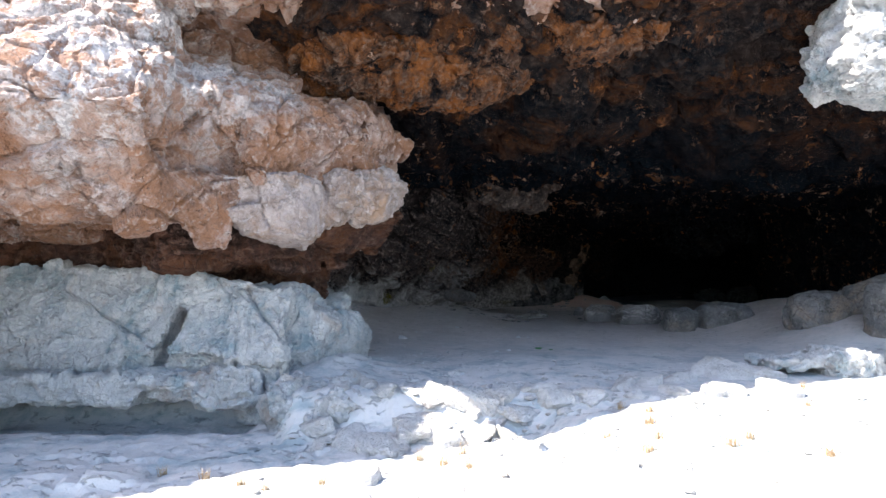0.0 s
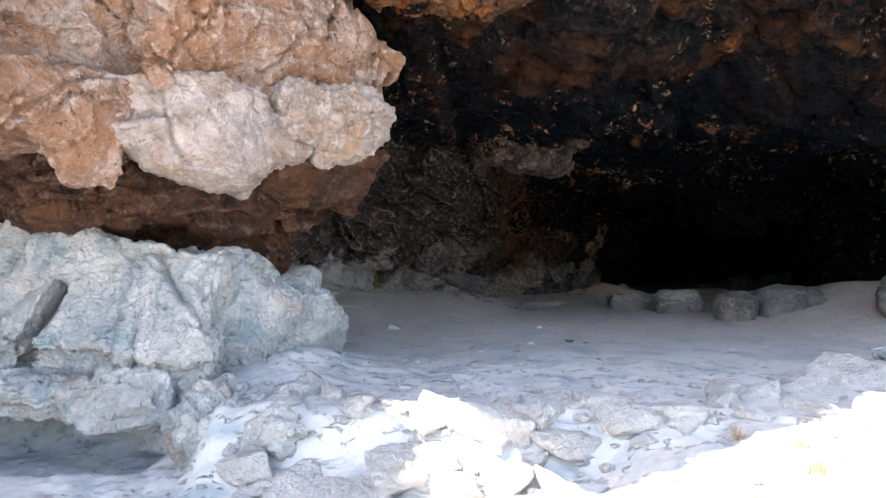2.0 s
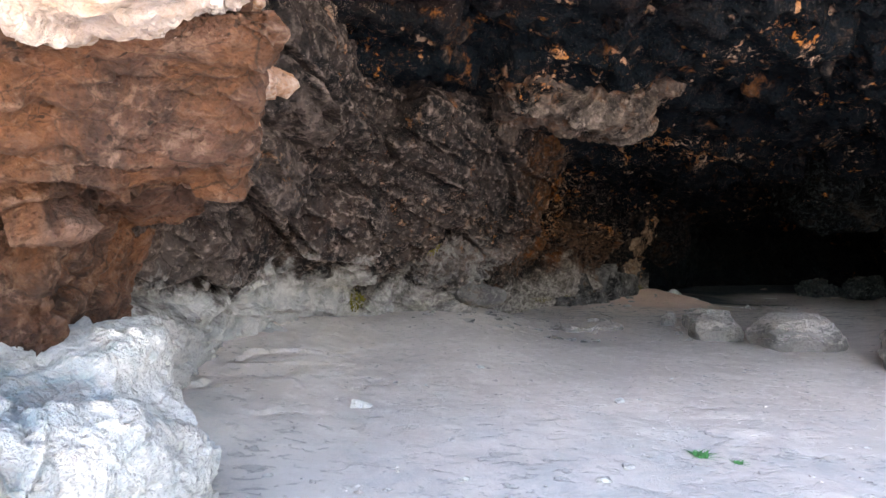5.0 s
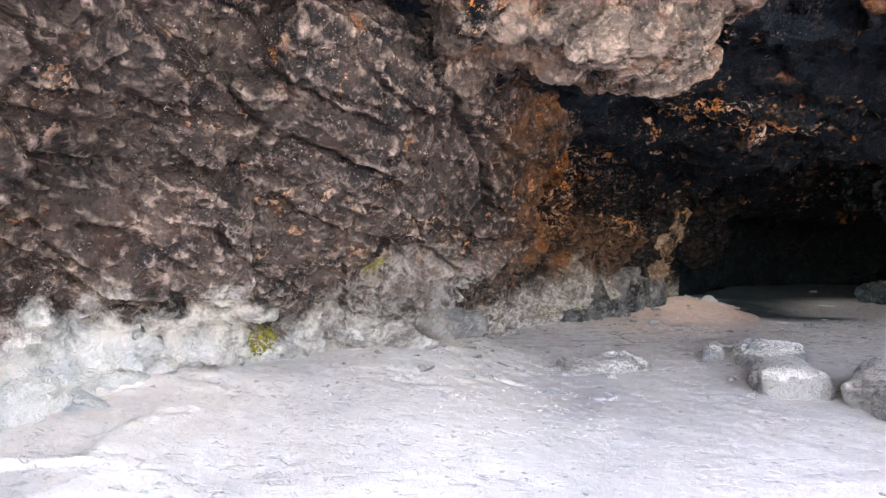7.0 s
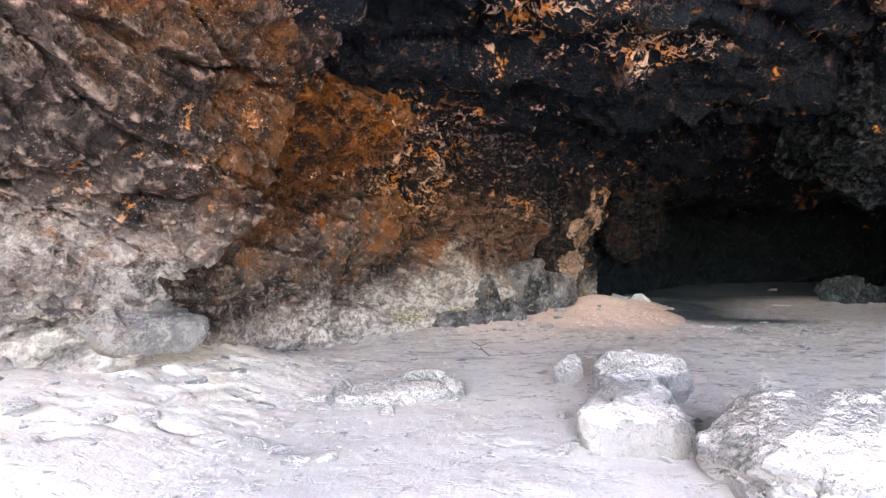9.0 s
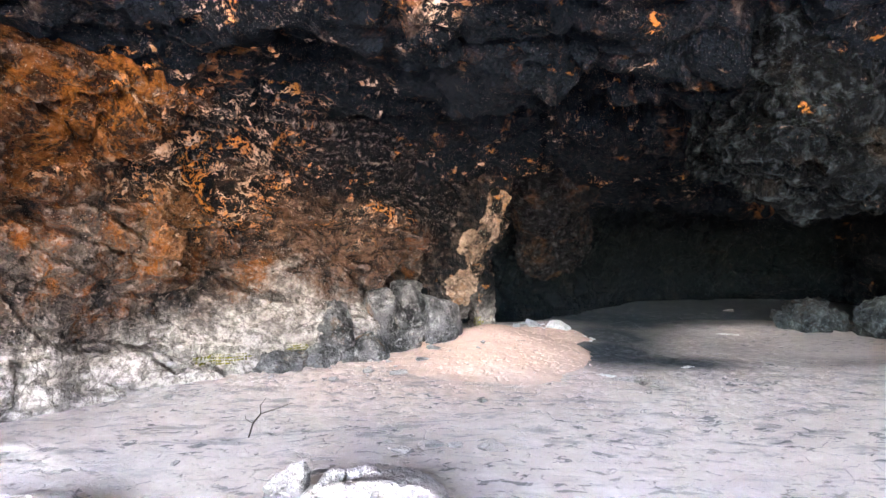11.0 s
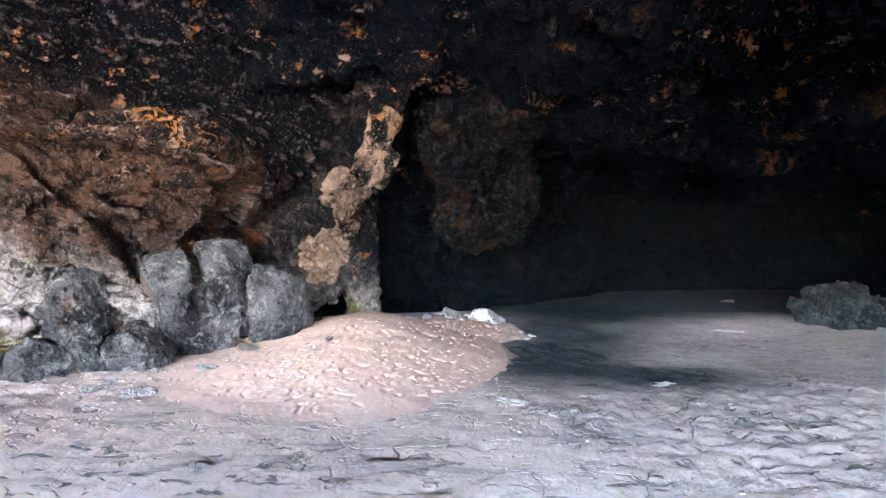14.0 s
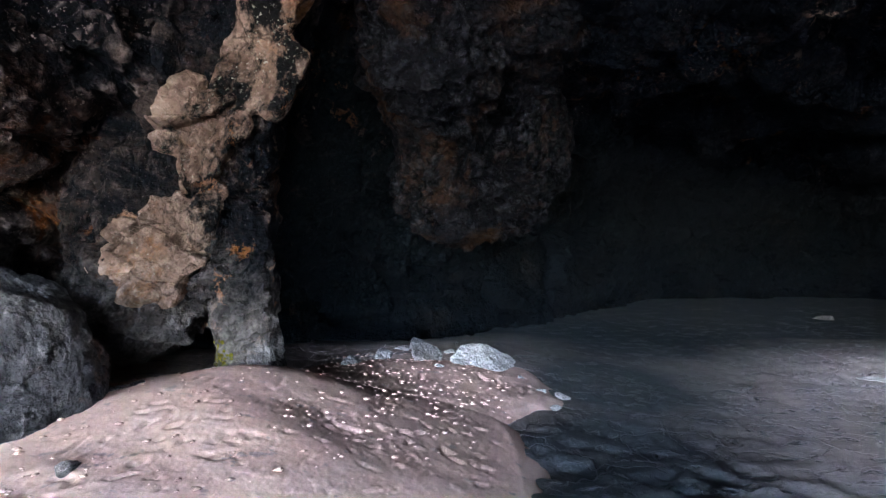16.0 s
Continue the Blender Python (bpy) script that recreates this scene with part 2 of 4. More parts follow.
def stone(name, base, dark, pale, stain, stain_amount=0.5, soot=None, bleach=None, rust_band=None, flaked=(), tone_spots=(), speckle=1.0, blotch=None, dust_light=None):
    """Weathered rock: base with darker and paler mottling, rust stains, soot with flaked spots, painted ridge
    highlights and a pale crusted foot.
    """
    m, t, b = shader(name)
    if soot:
        b.inputs["Specular IOR Level"].default_value = 0.02
    col = mix(t, span(t, noise_node(t, 1.9, 9, 0.68), 0.42, 0.58), dark, base)
    col = mix(t, span(t, noise_node(t, 6.5, 9, 0.72, 0.4), 0.53, 0.66), col, pale)
    s = span(t, noise_node(t, 1.0, 9, 0.74, 0.6), 0.56 - 0.2 * stain_amount, 0.70 - 0.2 * stain_amount)
    if rust_band:
        z = math_node(t, "ADD", place_axis(t, 2), math_node(t, "MULTIPLY", math_node(t, "SUBTRACT", noise_node(t, 0.8, 10, 0.72), 0.5), 3.5))
        s = math_node(t, "MAXIMUM", s, math_node(t, "MULTIPLY", span(t, z, rust_band[0], rust_band[0] + 0.4), span(t, z, rust_band[1], rust_band[1] + 0.4, 1, 0)))
        s = math_node(t, "MULTIPLY", s, span(t, noise_node(t, 1.6, 11, 0.78, 0.5), 0.44, 0.58))
        s = math_node(t, "MULTIPLY", s, span(t, place_axis(t, 1), 3.2, 5.4, 0.12, 1.0))
    if rust_band:
        earth = tuple(0.75 * a + 0.25 * sum(stain) / 3 for a in (0.115, 0.072, 0.052))
        stain = mix(t, span(t, noise_node(t, 2.6, 10, 0.75, 0.4, (1.6, 1.6, 0.5)), 0.43, 0.55), earth, stain)
    col = mix(t, math_node(t, "MULTIPLY", s, 0.85), col, stain)
    col = mix(t, span(t, noise_node(t, 30, 6, 0.78), 0.56, 0.70, 0, 0.65 * speckle), col, tuple(0.4 * v for v in dark))
    col = mix(t, span(t, noise_node(t, 17, 6, 0.75, 0.3), 0.62, 0.70, 0, 0.6 * speckle), col, tuple(min(1, 1.25 * v) for v in pale))
    # Blotches carry the blue cast of shaded stone in the base colour.
    if blotch:
        col = mix(t, math_node(t, "MULTIPLY", span(t, noise_node(t, 1.3, 8, 0.66, 0.5), 0.50, 0.62, 0, 0.9), span(t, noise_node(t, 5.0, 7, 0.7), 0.36, 0.56, 0.2, 1.0)), col, blotch)
    col = mix(t, math_node(t, "MULTIPLY", math_node(t, "MULTIPLY", cracks(t, 2.3, 0.0, 0.022), span(t, noise_node(t, 1.2, 3, 0.5), 0.46, 0.56)), 0.8 * min(1.0, 0.15 + speckle)), col, tuple(0.35 * v for v in dark))
    if not soot:
        holes = math_node(t, "MULTIPLY", span(t, noise_node(t, 15, 2, 0.5), 0.665, 0.69), span(t, noise_node(t, 1.7, 5, 0.6), 0.46, 0.58))
        col = mix(t, math_node(t, "MULTIPLY", holes, 0.85 * min(1.0, 0.2 + speckle)), col, tuple(0.22 * v for v in dark))
        hair = math_node(t, "MULTIPLY", cracks(t, 5.2, 0.0, 0.02), span(t, noise_node(t, 2.1, 4, 0.6), 0.50, 0.58))
        col = mix(t, math_node(t, "MULTIPLY", hair, 0.6), col, tuple(0.4 * v for v in dark))
        grains = span(t, noise_node(t, 60, 4, 0.75), 0.57, 0.66, 0.0, 0.35)
        col = mix(t, grains, col, tuple(0.55 * v for v in dark))
    # Convex ridges get a painted highlight in the paler stone colour.
    ridge_light = span(t, t.nodes.new("ShaderNodeNewGeometry").outputs["Pointiness"], 0.515, 0.60, 0.0, 0.75 * min(1.0, 0.25 + speckle))
    col = mix(t, math_node(t, "MULTIPLY", ridge_light, span(t, noise_node(t, 11, 6, 0.7), 0.40, 0.60, 0.25, 1.0)), col, tuple(min(0.75, 1.25 * v) for v in pale))
    ridge_light = math_node(t, "MULTIPLY", ridge_light, span(t, noise_node(t, 11, 6, 0.7), 0.40, 0.60, 0.1, 1.0))
    if soot:
        tint, cover, low, deep = soot
        k = span(t, noise_node(t, 1.3, 10, 0.74, 0.5), 0.60 - 0.3 * cover, 0.66 - 0.3 * cover)
        if low is not None:
            z = math_node(t, "ADD", place_axis(t, 2), math_node(t, "MULTIPLY", math_node(t, "SUBTRACT", noise_node(t, 0.75, 11, 0.72, 0.6), 0.5), 5.0))
            z = math_node(t, "ADD", z, span(t, place_axis(t, 1), 8.0, 11.0, 0.0, 0.55))
            k = math_node(t, "MULTIPLY", span(t, z, low, low + 0.7), span(t, place_axis(t, 1), deep, deep + 4.0, 0.5, 1.0))
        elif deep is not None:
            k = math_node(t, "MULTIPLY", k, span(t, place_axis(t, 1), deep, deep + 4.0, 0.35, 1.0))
        flecks = span(t, noise_node(t, 5.0, 12, 0.76, 0.25), 0.575, 0.605, 1.0, 0.05)
        field = span(t, noise_node(t, 0.62, 5, 0.62), 0.51, 0.59, 1.0, 0.0)
        for x, y, z, reach in flaked:
            away = t.nodes.new("ShaderNodeVectorMath")
            away.operation = "DISTANCE"
            away.inputs[1].default_value = (x, y, z)
            t.links.new(t.nodes.new("ShaderNodeNewGeometry").outputs["Position"], away.inputs[0])
            d = math_node(t, "ADD", away.outputs["Value"], math_node(t, "MULTIPLY", math_node(t, "SUBTRACT", noise_node(t, 1.5, 6, 0.7), 0.5), 1.6))
            field = math_node(t, "MULTIPLY", field, span(t, d, reach * 0.6, reach, 0.0, 1.0))
            vein = math_node(t, "ABSOLUTE", math_node(t, "SUBTRACT", noise_node(t, 3.6, 9, 0.66, 0.5), 0.5), 0)
            patch = span(t, noise_node(t, 2.2, 8, 0.7), 0.42, 0.60, 0.0, 1.0)
            width = math_node(t, "MULTIPLY", span(t, d, reach * 0.5, reach, 0.044, 0.0), math_node(t, "MULTIPLY", patch, span(t, noise_node(t, 13, 5, 0.7), 0.36, 0.48)))
            flecks = math_node(t, "MULTIPLY", flecks, span(t, math_node(t, "SUBTRACT", vein, width), -0.010, 0.002, 0.1, 1.0))
        flecks = math_node(t, "MAXIMUM", flecks, math_node(t, "MULTIPLY", field, 0.97))
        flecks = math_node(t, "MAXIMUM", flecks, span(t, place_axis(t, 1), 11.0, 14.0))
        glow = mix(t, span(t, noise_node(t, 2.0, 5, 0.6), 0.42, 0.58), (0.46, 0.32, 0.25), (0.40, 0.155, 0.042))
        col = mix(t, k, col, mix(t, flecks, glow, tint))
        # The ridge highlight is painted once more over the soot.
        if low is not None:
            col = mix(t, math_node(t, "MULTIPLY", ridge_light, 0.9), col, tuple(1.5 * v for v in pale))
    # Round spots of a given tone, broken up by noise.
    for x, y, z, reach, tone in tone_spots:
        away = t.nodes.new("ShaderNodeVectorMath")
        away.operation = "DISTANCE"
        away.inputs[1].default_value = (x, y, z)
        t.links.new(t.nodes.new("ShaderNodeNewGeometry").outputs["Position"], away.inputs[0])
        d = math_node(t, "ADD", away.outputs["Value"], math_node(t, "MULTIPLY", math_node(t, "SUBTRACT", noise_node(t, 1.0, 9, 0.68), 0.5), 2.4))
        k = math_node(t, "MULTIPLY", span(t, d, reach * 0.4, reach * 1.1, 0.9, 0.0), span(t, noise_node(t, 4.2, 12, 0.76, 0.3), 0.46, 0.54, 0.12, 1.0))
        col = mix(t, k, col, mix(t, span(t, noise_node(t, 8, 10, 0.78), 0.44, 0.54), tuple(0.5 * v for v in tone), tone))
    if soot:
        chips = math_node(t, "MULTIPLY", span(t, noise_node(t, 48, 3, 0.6, 0.3), 0.63, 0.68), span(t, noise_node(t, 2.4, 7, 0.7), 0.44, 0.58, 0.05, 1.0))
        col = mix(t, math_node(t, "MULTIPLY", chips, 0.6), col, tuple(min(0.5, 1.9 * v) for v in pale))
    if bleach:
        tint, height, depth = bleach
        wave = math_node(t, "MULTIPLY", math_node(t, "SUBTRACT", noise_node(t, 0.9, 11, 0.74, 0.5), 0.5), -3.4)
        wave = math_node(t, "ADD", wave, span(t, place_axis(t, 1), 1.0, 6.0, -0.6, 0.0))
        wave = math_node(t, "ADD", wave, span(t, place_axis(t, 1), 6.5, 9.0, 0.0, -0.3))
        k = span(t, math_node(t, "ADD", place_axis(t, 2), wave), height - depth, height + depth, 0.95, 0.0)
        tone_spots = mix(t, span(t, noise_node(t, 9, 9, 0.75), 0.44, 0.56), tuple(0.42 * v for v in tint), tuple(1.12 * v for v in tint))
        salt = mix(t, span(t, noise_node(t, 2.2, 9, 0.72), 0.44, 0.60), (0.60, 0.585, 0.58), (0.42, 0.43, 0.445))
        tone_spots = mix(t, span(t, place_axis(t, 1), 1.0, 5.0, 0.9, 0.0), tone_spots, salt)
        col = mix(t, k, col, tone_spots)
        seams = math_node(t, "MULTIPLY", cracks(t, 3.1, 0.0, 0.035), math_node(t, "MULTIPLY", span(t, place_axis(t, 1), 4.0, 7.0, 0.15, 1.0), span(t, noise_node(t, 1.7, 4, 0.6), 0.42, 0.54)))
        col = mix(t, math_node(t, "MULTIPLY", math_node(t, "MULTIPLY", seams, k), 0.85), col, tuple(0.10 * v for v in tint))
    # Dust tone on upward faces also offsets the stronger light on the sides.
    if dust_light:
        up = t.nodes.new("ShaderNodeSeparateXYZ")
        t.links.new(t.nodes.new("ShaderNodeNewGeometry").outputs["Normal"], up.inputs[0])
        lie = math_node(t, "ADD", up.outputs[2], math_node(t, "MULTIPLY", math_node(t, "SUBTRACT", noise_node(t, 7, 8, 0.7), 0.5), 0.9))
        col = mix(t, span(t, lie, 0.45, 0.80, 0.0, 0.9), col, dust_light)
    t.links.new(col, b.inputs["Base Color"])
    bumped(t, b, 32, 1.0, 0.05)
    return m


ROCK_PALE = stone("pale_limestone", (0.68, 0.68, 0.68), (0.52, 0.535, 0.545), (0.75, 0.74, 0.73), (0.46, 0.36, 0.30), 0.12, speckle=0.35, blotch=(0.29, 0.39, 0.44))
ROCK_LOOSE = stone("loose_limestone", (0.70, 0.69, 0.68), (0.58, 0.575, 0.57), (0.75, 0.74, 0.73), (0.46, 0.38, 0.32), 0.1, speckle=0.15)
# Limestone with the boulders' shadow put into a darker base colour.
ROCK_SHADED = stone("shaded_limestone", (0.24, 0.235, 0.235), (0.12, 0.118, 0.12), (0.34, 0.33, 0.325), (0.36, 0.28, 0.22), 0.3)
ROCK_DUST = stone("dust_covered_rock", (0.25, 0.235, 0.232), (0.17, 0.162, 0.164), (0.30, 0.282, 0.277), (0.32, 0.27, 0.25), 0.1, speckle=0.2, dust_light=(0.52, 0.47, 0.45))
ROCK_SMOOTH = stone("smooth_grey_rock", (0.17, 0.162, 0.168), (0.09, 0.087, 0.093), (0.24, 0.23, 0.23), (0.14, 0.08, 0.05), 0.1, speckle=0.5)
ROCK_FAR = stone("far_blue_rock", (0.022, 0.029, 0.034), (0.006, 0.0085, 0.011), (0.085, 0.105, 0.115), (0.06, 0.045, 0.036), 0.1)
# White spots paint the sunlit patch on top of the bleached upper rock.
ROCK_TAN = stone("tan_limestone", (0.50, 0.375, 0.33), (0.22, 0.135, 0.105), (0.68, 0.59, 0.57), (0.34, 0.165, 0.09), 0.85, speckle=0.6, tone_spots=((-5.8, -8.1, 3.6, 1.2, (0.80, 0.77, 0.78)), (-6.9, -6.9, 4.1, 1.8, (0.80, 0.77, 0.78)), (-5.4, -6.8, 4.2, 1.4, (0.80, 0.77, 0.78)), (-4.5, -6.3, 4.3, 0.9, (0.64, 0.60, 0.60))))
ROCK_GREY = stone("grey_tan_limestone", (0.53, 0.455, 0.435), (0.34, 0.27, 0.245), (0.66, 0.59, 0.575), (0.42, 0.26, 0.16), 0.2, speckle=0.3)
ROCK_FOOT = stone("blue_grey_block_rock", (0.125, 0.121, 0.128), (0.014, 0.0145, 0.017), (0.29, 0.279, 0.279), (0.22, 0.11, 0.05), 0.1)
ROCK_BROWN = stone("brown_underside", (0.092, 0.045, 0.034), (0.032, 0.017, 0.014), (0.20, 0.126, 0.10), (0.15, 0.06, 0.028), 0.5)
# The last spot in the list is near black, at the recess near y 5.2.
ROCK_SOOT = stone("sooty_cave_rock", (0.072, 0.057, 0.054), (0.016, 0.016, 0.019), (0.21, 0.168, 0.155), (0.22, 0.066, 0.011), 0.1,
                  ((0.0042, 0.0052, 0.0075), 0.3, 1.35, 1.0), ((0.385, 0.343, 0.33), 0.46, 0.26), (0.95, 2.5), ((1.1, 8.4, 2.55, 1.5), (2.5, 9.8, 2.2, 0.7)), ((-3.75, -1.6, 2.3, 0.7, (0.17, 0.133, 0.124)), (-2.6, 3.4, 1.2, 0.9, (0.25, 0.235, 0.24)), (-1.4, 4.1, 1.35, 0.7, (0.25, 0.235, 0.24)), (-4.1, -1.8, 1.3, 0.5, (0.13, 0.105, 0.10)), (2.1, 9.7, 1.5, 1.2, (0.115, 0.066, 0.048)), (3.0, 10.4, 1.4, 0.8, (0.115, 0.062, 0.042)), (-0.5, 5.4, 2.5, 1.3, (0.21, 0.078, 0.022)), (0.4, 6.8, 2.9, 1.2, (0.21, 0.078, 0.022)), (1.0, 8.3, 1.7, 1.1, (0.15, 0.070, 0.034)), (-0.7, 4.2, 2.7, 1.0, (0.11, 0.045, 0.018)), (-0.4, 2.9, 3.2, 0.9, (0.10, 0.045, 0.020)), (-1.5, 5.2, 1.9, 1.0, (0.013, 0.013, 0.016))))
ROCK_PILLAR = stone("sooty_pillar_rock", (0.028, 0.022, 0.021), (0.010, 0.010, 0.012), (0.10, 0.078, 0.070), (0.10, 0.042, 0.015), 0.2,
                    ((0.006, 0.0075, 0.0105), 0.45, None, None), ((0.26, 0.235, 0.225), 0.28, 0.45))
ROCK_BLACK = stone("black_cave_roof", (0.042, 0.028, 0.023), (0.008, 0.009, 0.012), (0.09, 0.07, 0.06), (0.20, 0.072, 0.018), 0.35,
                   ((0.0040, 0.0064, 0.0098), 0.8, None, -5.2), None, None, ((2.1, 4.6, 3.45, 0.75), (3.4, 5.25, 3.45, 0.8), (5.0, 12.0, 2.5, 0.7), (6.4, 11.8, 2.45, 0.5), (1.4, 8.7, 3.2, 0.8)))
# Lobe and back wall: soot taken below its real tone to hold the depth's darkness.
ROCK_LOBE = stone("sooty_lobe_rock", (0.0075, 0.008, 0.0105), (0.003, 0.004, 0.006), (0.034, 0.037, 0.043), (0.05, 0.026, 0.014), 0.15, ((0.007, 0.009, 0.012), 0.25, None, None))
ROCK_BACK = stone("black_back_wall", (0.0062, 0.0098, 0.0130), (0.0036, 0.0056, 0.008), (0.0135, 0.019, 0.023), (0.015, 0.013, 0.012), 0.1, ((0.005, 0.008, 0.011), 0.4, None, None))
ROCK_LIP = stone("brown_cave_roof", (0.12, 0.064, 0.041), (0.04, 0.028, 0.024), (0.20, 0.145, 0.12), (0.28, 0.10, 0.027), 0.5,
                 ((0.009, 0.009, 0.011), 0.2, None, None))
ROCK_HANG = stone("grey_roof_rock", (0.092, 0.073, 0.067), (0.026, 0.023, 0.024), (0.18, 0.145, 0.132), (0.13, 0.05, 0.015), 0.2,
                  ((0.0045, 0.0055, 0.0075), 0.2, None, None))
ROCK_STREAK = stone("flaked_pillar_rock", (0.24, 0.165, 0.13), (0.11, 0.072, 0.055), (0.36, 0.27, 0.22), (0.27, 0.12, 0.04), 0.3,
                    ((0.010, 0.010, 0.011), 0.32, None, None))
# Almost black, so the low rock sinks into the darkness of the cave.
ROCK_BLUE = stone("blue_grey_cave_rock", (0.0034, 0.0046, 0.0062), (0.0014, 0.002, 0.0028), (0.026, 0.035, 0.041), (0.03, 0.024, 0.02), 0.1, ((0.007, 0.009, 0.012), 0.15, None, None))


def soil(name, base, dark, pale, scale=1.0, shade_spots=(), thin=None, dust=()):
    m, t, b = shader(name, 0.95)
    col = mix(t, span(t, noise_node(t, 0.7 * scale, 7, 0.65), 0.35, 0.65), dark, base)
    col = mix(t, span(t, noise_node(t, 4 * scale, 8, 0.75), 0.5, 0.75), col, pale)
    col = mix(t, span(t, noise_node(t, 40 * scale, 4, 0.7), 0.62, 0.75, 0, 0.5), col, tuple(0.4 * v for v in dark))
    # Dark dots stand in for the shadow inside small pits.
    specks = math_node(t, "MULTIPLY", span(t, noise_node(t, 11, 3, 0.55), 0.63, 0.68), span(t, noise_node(t, 1.6, 5, 0.6), 0.40, 0.60, 0.15, 1.0))
    col = mix(t, math_node(t, "MULTIPLY", specks, 0.75), col, tuple(0.35 * v for v in dark))
    if shade_spots:
        # Towards the mouth the dirt is tinted blue-grey to imitate open shade.
        outer = math_node(t, "ADD", place_axis(t, 1), math_node(t, "MULTIPLY", math_node(t, "SUBTRACT", noise_node(t, 0.6, 8, 0.68), 0.5), 5.0))
        grey = mix(t, span(t, noise_node(t, 1.5, 9, 0.72, 0.5), 0.47, 0.62), (0.60, 0.605, 0.60), (0.30, 0.385, 0.42))
        col = mix(t, span(t, outer, -4.6, -1.0, 0.85, 0.0), col, grey)
    if thin:
        dx, dy = math_node(t, "SUBTRACT", place_axis(t, 0), 4.3), math_node(t, "SUBTRACT", place_axis(t, 1), 11.2)
        d = math_node(t, "SQRT", math_node(t, "ADD", math_node(t, "MULTIPLY", dx, dx), math_node(t, "MULTIPLY", math_node(t, "MULTIPLY", dy, dy), 0.5)), 0)
        d = math_node(t, "ADD", d, math_node(t, "MULTIPLY", math_node(t, "SUBTRACT", noise_node(t, 1.8, 8, 0.7), 0.5), 1.3))
        col = mix(t, span(t, d, 1.4, 2.3, 0.0, 0.9), col, thin)
    if shade_spots:
        # Dirt turns darker from y 8.5 inward.
        col = mix(t, span(t, place_axis(t, 1), 8.5, 11.5, 0.0, 0.55), col, (0.50, 0.41, 0.39))
    for x, y, reach, tone in dust:
        dx, dy = math_node(t, "SUBTRACT", place_axis(t, 0), x), math_node(t, "SUBTRACT", place_axis(t, 1), y)
        d = math_node(t, "SQRT", math_node(t, "ADD", math_node(t, "MULTIPLY", dx, dx), math_node(t, "MULTIPLY", dy, dy)), 0)
        d = math_node(t, "ADD", d, math_node(t, "MULTIPLY", math_node(t, "SUBTRACT", noise_node(t, 1.4, 9, 0.68), 0.5), 1.8))
        col = mix(t, span(t, d, reach * 0.4, reach, 0.85, 0.0), col, tone)
    if shade_spots:
        # Stretched darker streaks across the floor between y 4.8 and 9.8.
        dark_streaks = math_node(t, "MULTIPLY", span(t, noise_node(t, 2.4, 11, 0.74, 0.4, (0.6, 1.7, 1.0)), 0.53, 0.60), math_node(t, "MULTIPLY", span(t, place_axis(t, 1), 4.8, 6.5), span(t, place_axis(t, 1), 8.6, 9.8, 1.0, 0.3)))
        col = mix(t, math_node(t, "MULTIPLY", dark_streaks, 0.55), col, (0.17, 0.18, 0.19))
    # Shade beside the sand heap is painted into the dirt as dark spots.
    for x, y, reach in shade_spots:
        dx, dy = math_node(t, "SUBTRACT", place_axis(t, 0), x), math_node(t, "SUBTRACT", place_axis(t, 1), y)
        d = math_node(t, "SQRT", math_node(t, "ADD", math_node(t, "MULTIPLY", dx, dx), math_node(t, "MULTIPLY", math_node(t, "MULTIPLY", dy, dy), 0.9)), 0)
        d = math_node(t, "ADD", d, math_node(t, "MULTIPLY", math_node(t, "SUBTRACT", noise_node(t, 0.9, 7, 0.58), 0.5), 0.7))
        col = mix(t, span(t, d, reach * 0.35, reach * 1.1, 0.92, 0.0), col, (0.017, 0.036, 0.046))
    # Beyond y 13 the darkness of the back is painted in too.
    if shade_spots:
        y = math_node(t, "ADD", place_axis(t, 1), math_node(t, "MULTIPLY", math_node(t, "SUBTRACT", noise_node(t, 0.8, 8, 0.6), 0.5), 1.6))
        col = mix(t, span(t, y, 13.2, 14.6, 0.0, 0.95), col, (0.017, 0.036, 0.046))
    if shade_spots:
        # Dents and cracks: their shadow is coloured in here, the bump follows below.
        flaws = span(t, noise_node(t, 7.0, 5, 0.62, 0.6, (0.7, 1.3, 1.0)), 0.572, 0.615)
        flaws = math_node(t, "MAXIMUM", flaws, math_node(t, "MULTIPLY", math_node(t, "MULTIPLY", cracks(t, 2.4, 0.0, 0.014), span(t, place_axis(t, 1), 4.0, 6.5)), span(t, noise_node(t, 1.1, 4, 0.6), 0.50, 0.58)))
        where = math_node(t, "MULTIPLY", math_node(t, "MAXIMUM", span(t, place_axis(t, 1), 3.5, 6.0, 0.25, 1.0), span(t, place_axis(t, 1), -4.0, -1.0, 0.5, 0.25)), span(t, noise_node(t, 0.8, 6, 0.65), 0.40, 0.56, 0.15, 1.0))
        flaws = math_node(t, "MULTIPLY", flaws, where)
        col = mix(t, math_node(t, "MULTIPLY", flaws, 0.8), col, (0.10, 0.115, 0.125))
    t.links.new(col, b.inputs["Base Color"])
    bumped(t, b, 45, 0.45 if shade_spots else 0.30, 0.015 if shade_spots else 0.010)
    if shade_spots:
        dip = t.nodes.new("ShaderNodeBump")
        dip.inputs["Strength"].default_value, dip.inputs["Distance"].default_value = 0.9, 0.05
        t.links.new(math_node(t, "SUBTRACT", 1.0, flaws), dip.inputs["Height"])
        t.links.new(b.inputs["Normal"].links[0].from_socket, dip.inputs["Normal"])
        t.links.new(dip.outputs[0], b.inputs["Normal"])
    return m


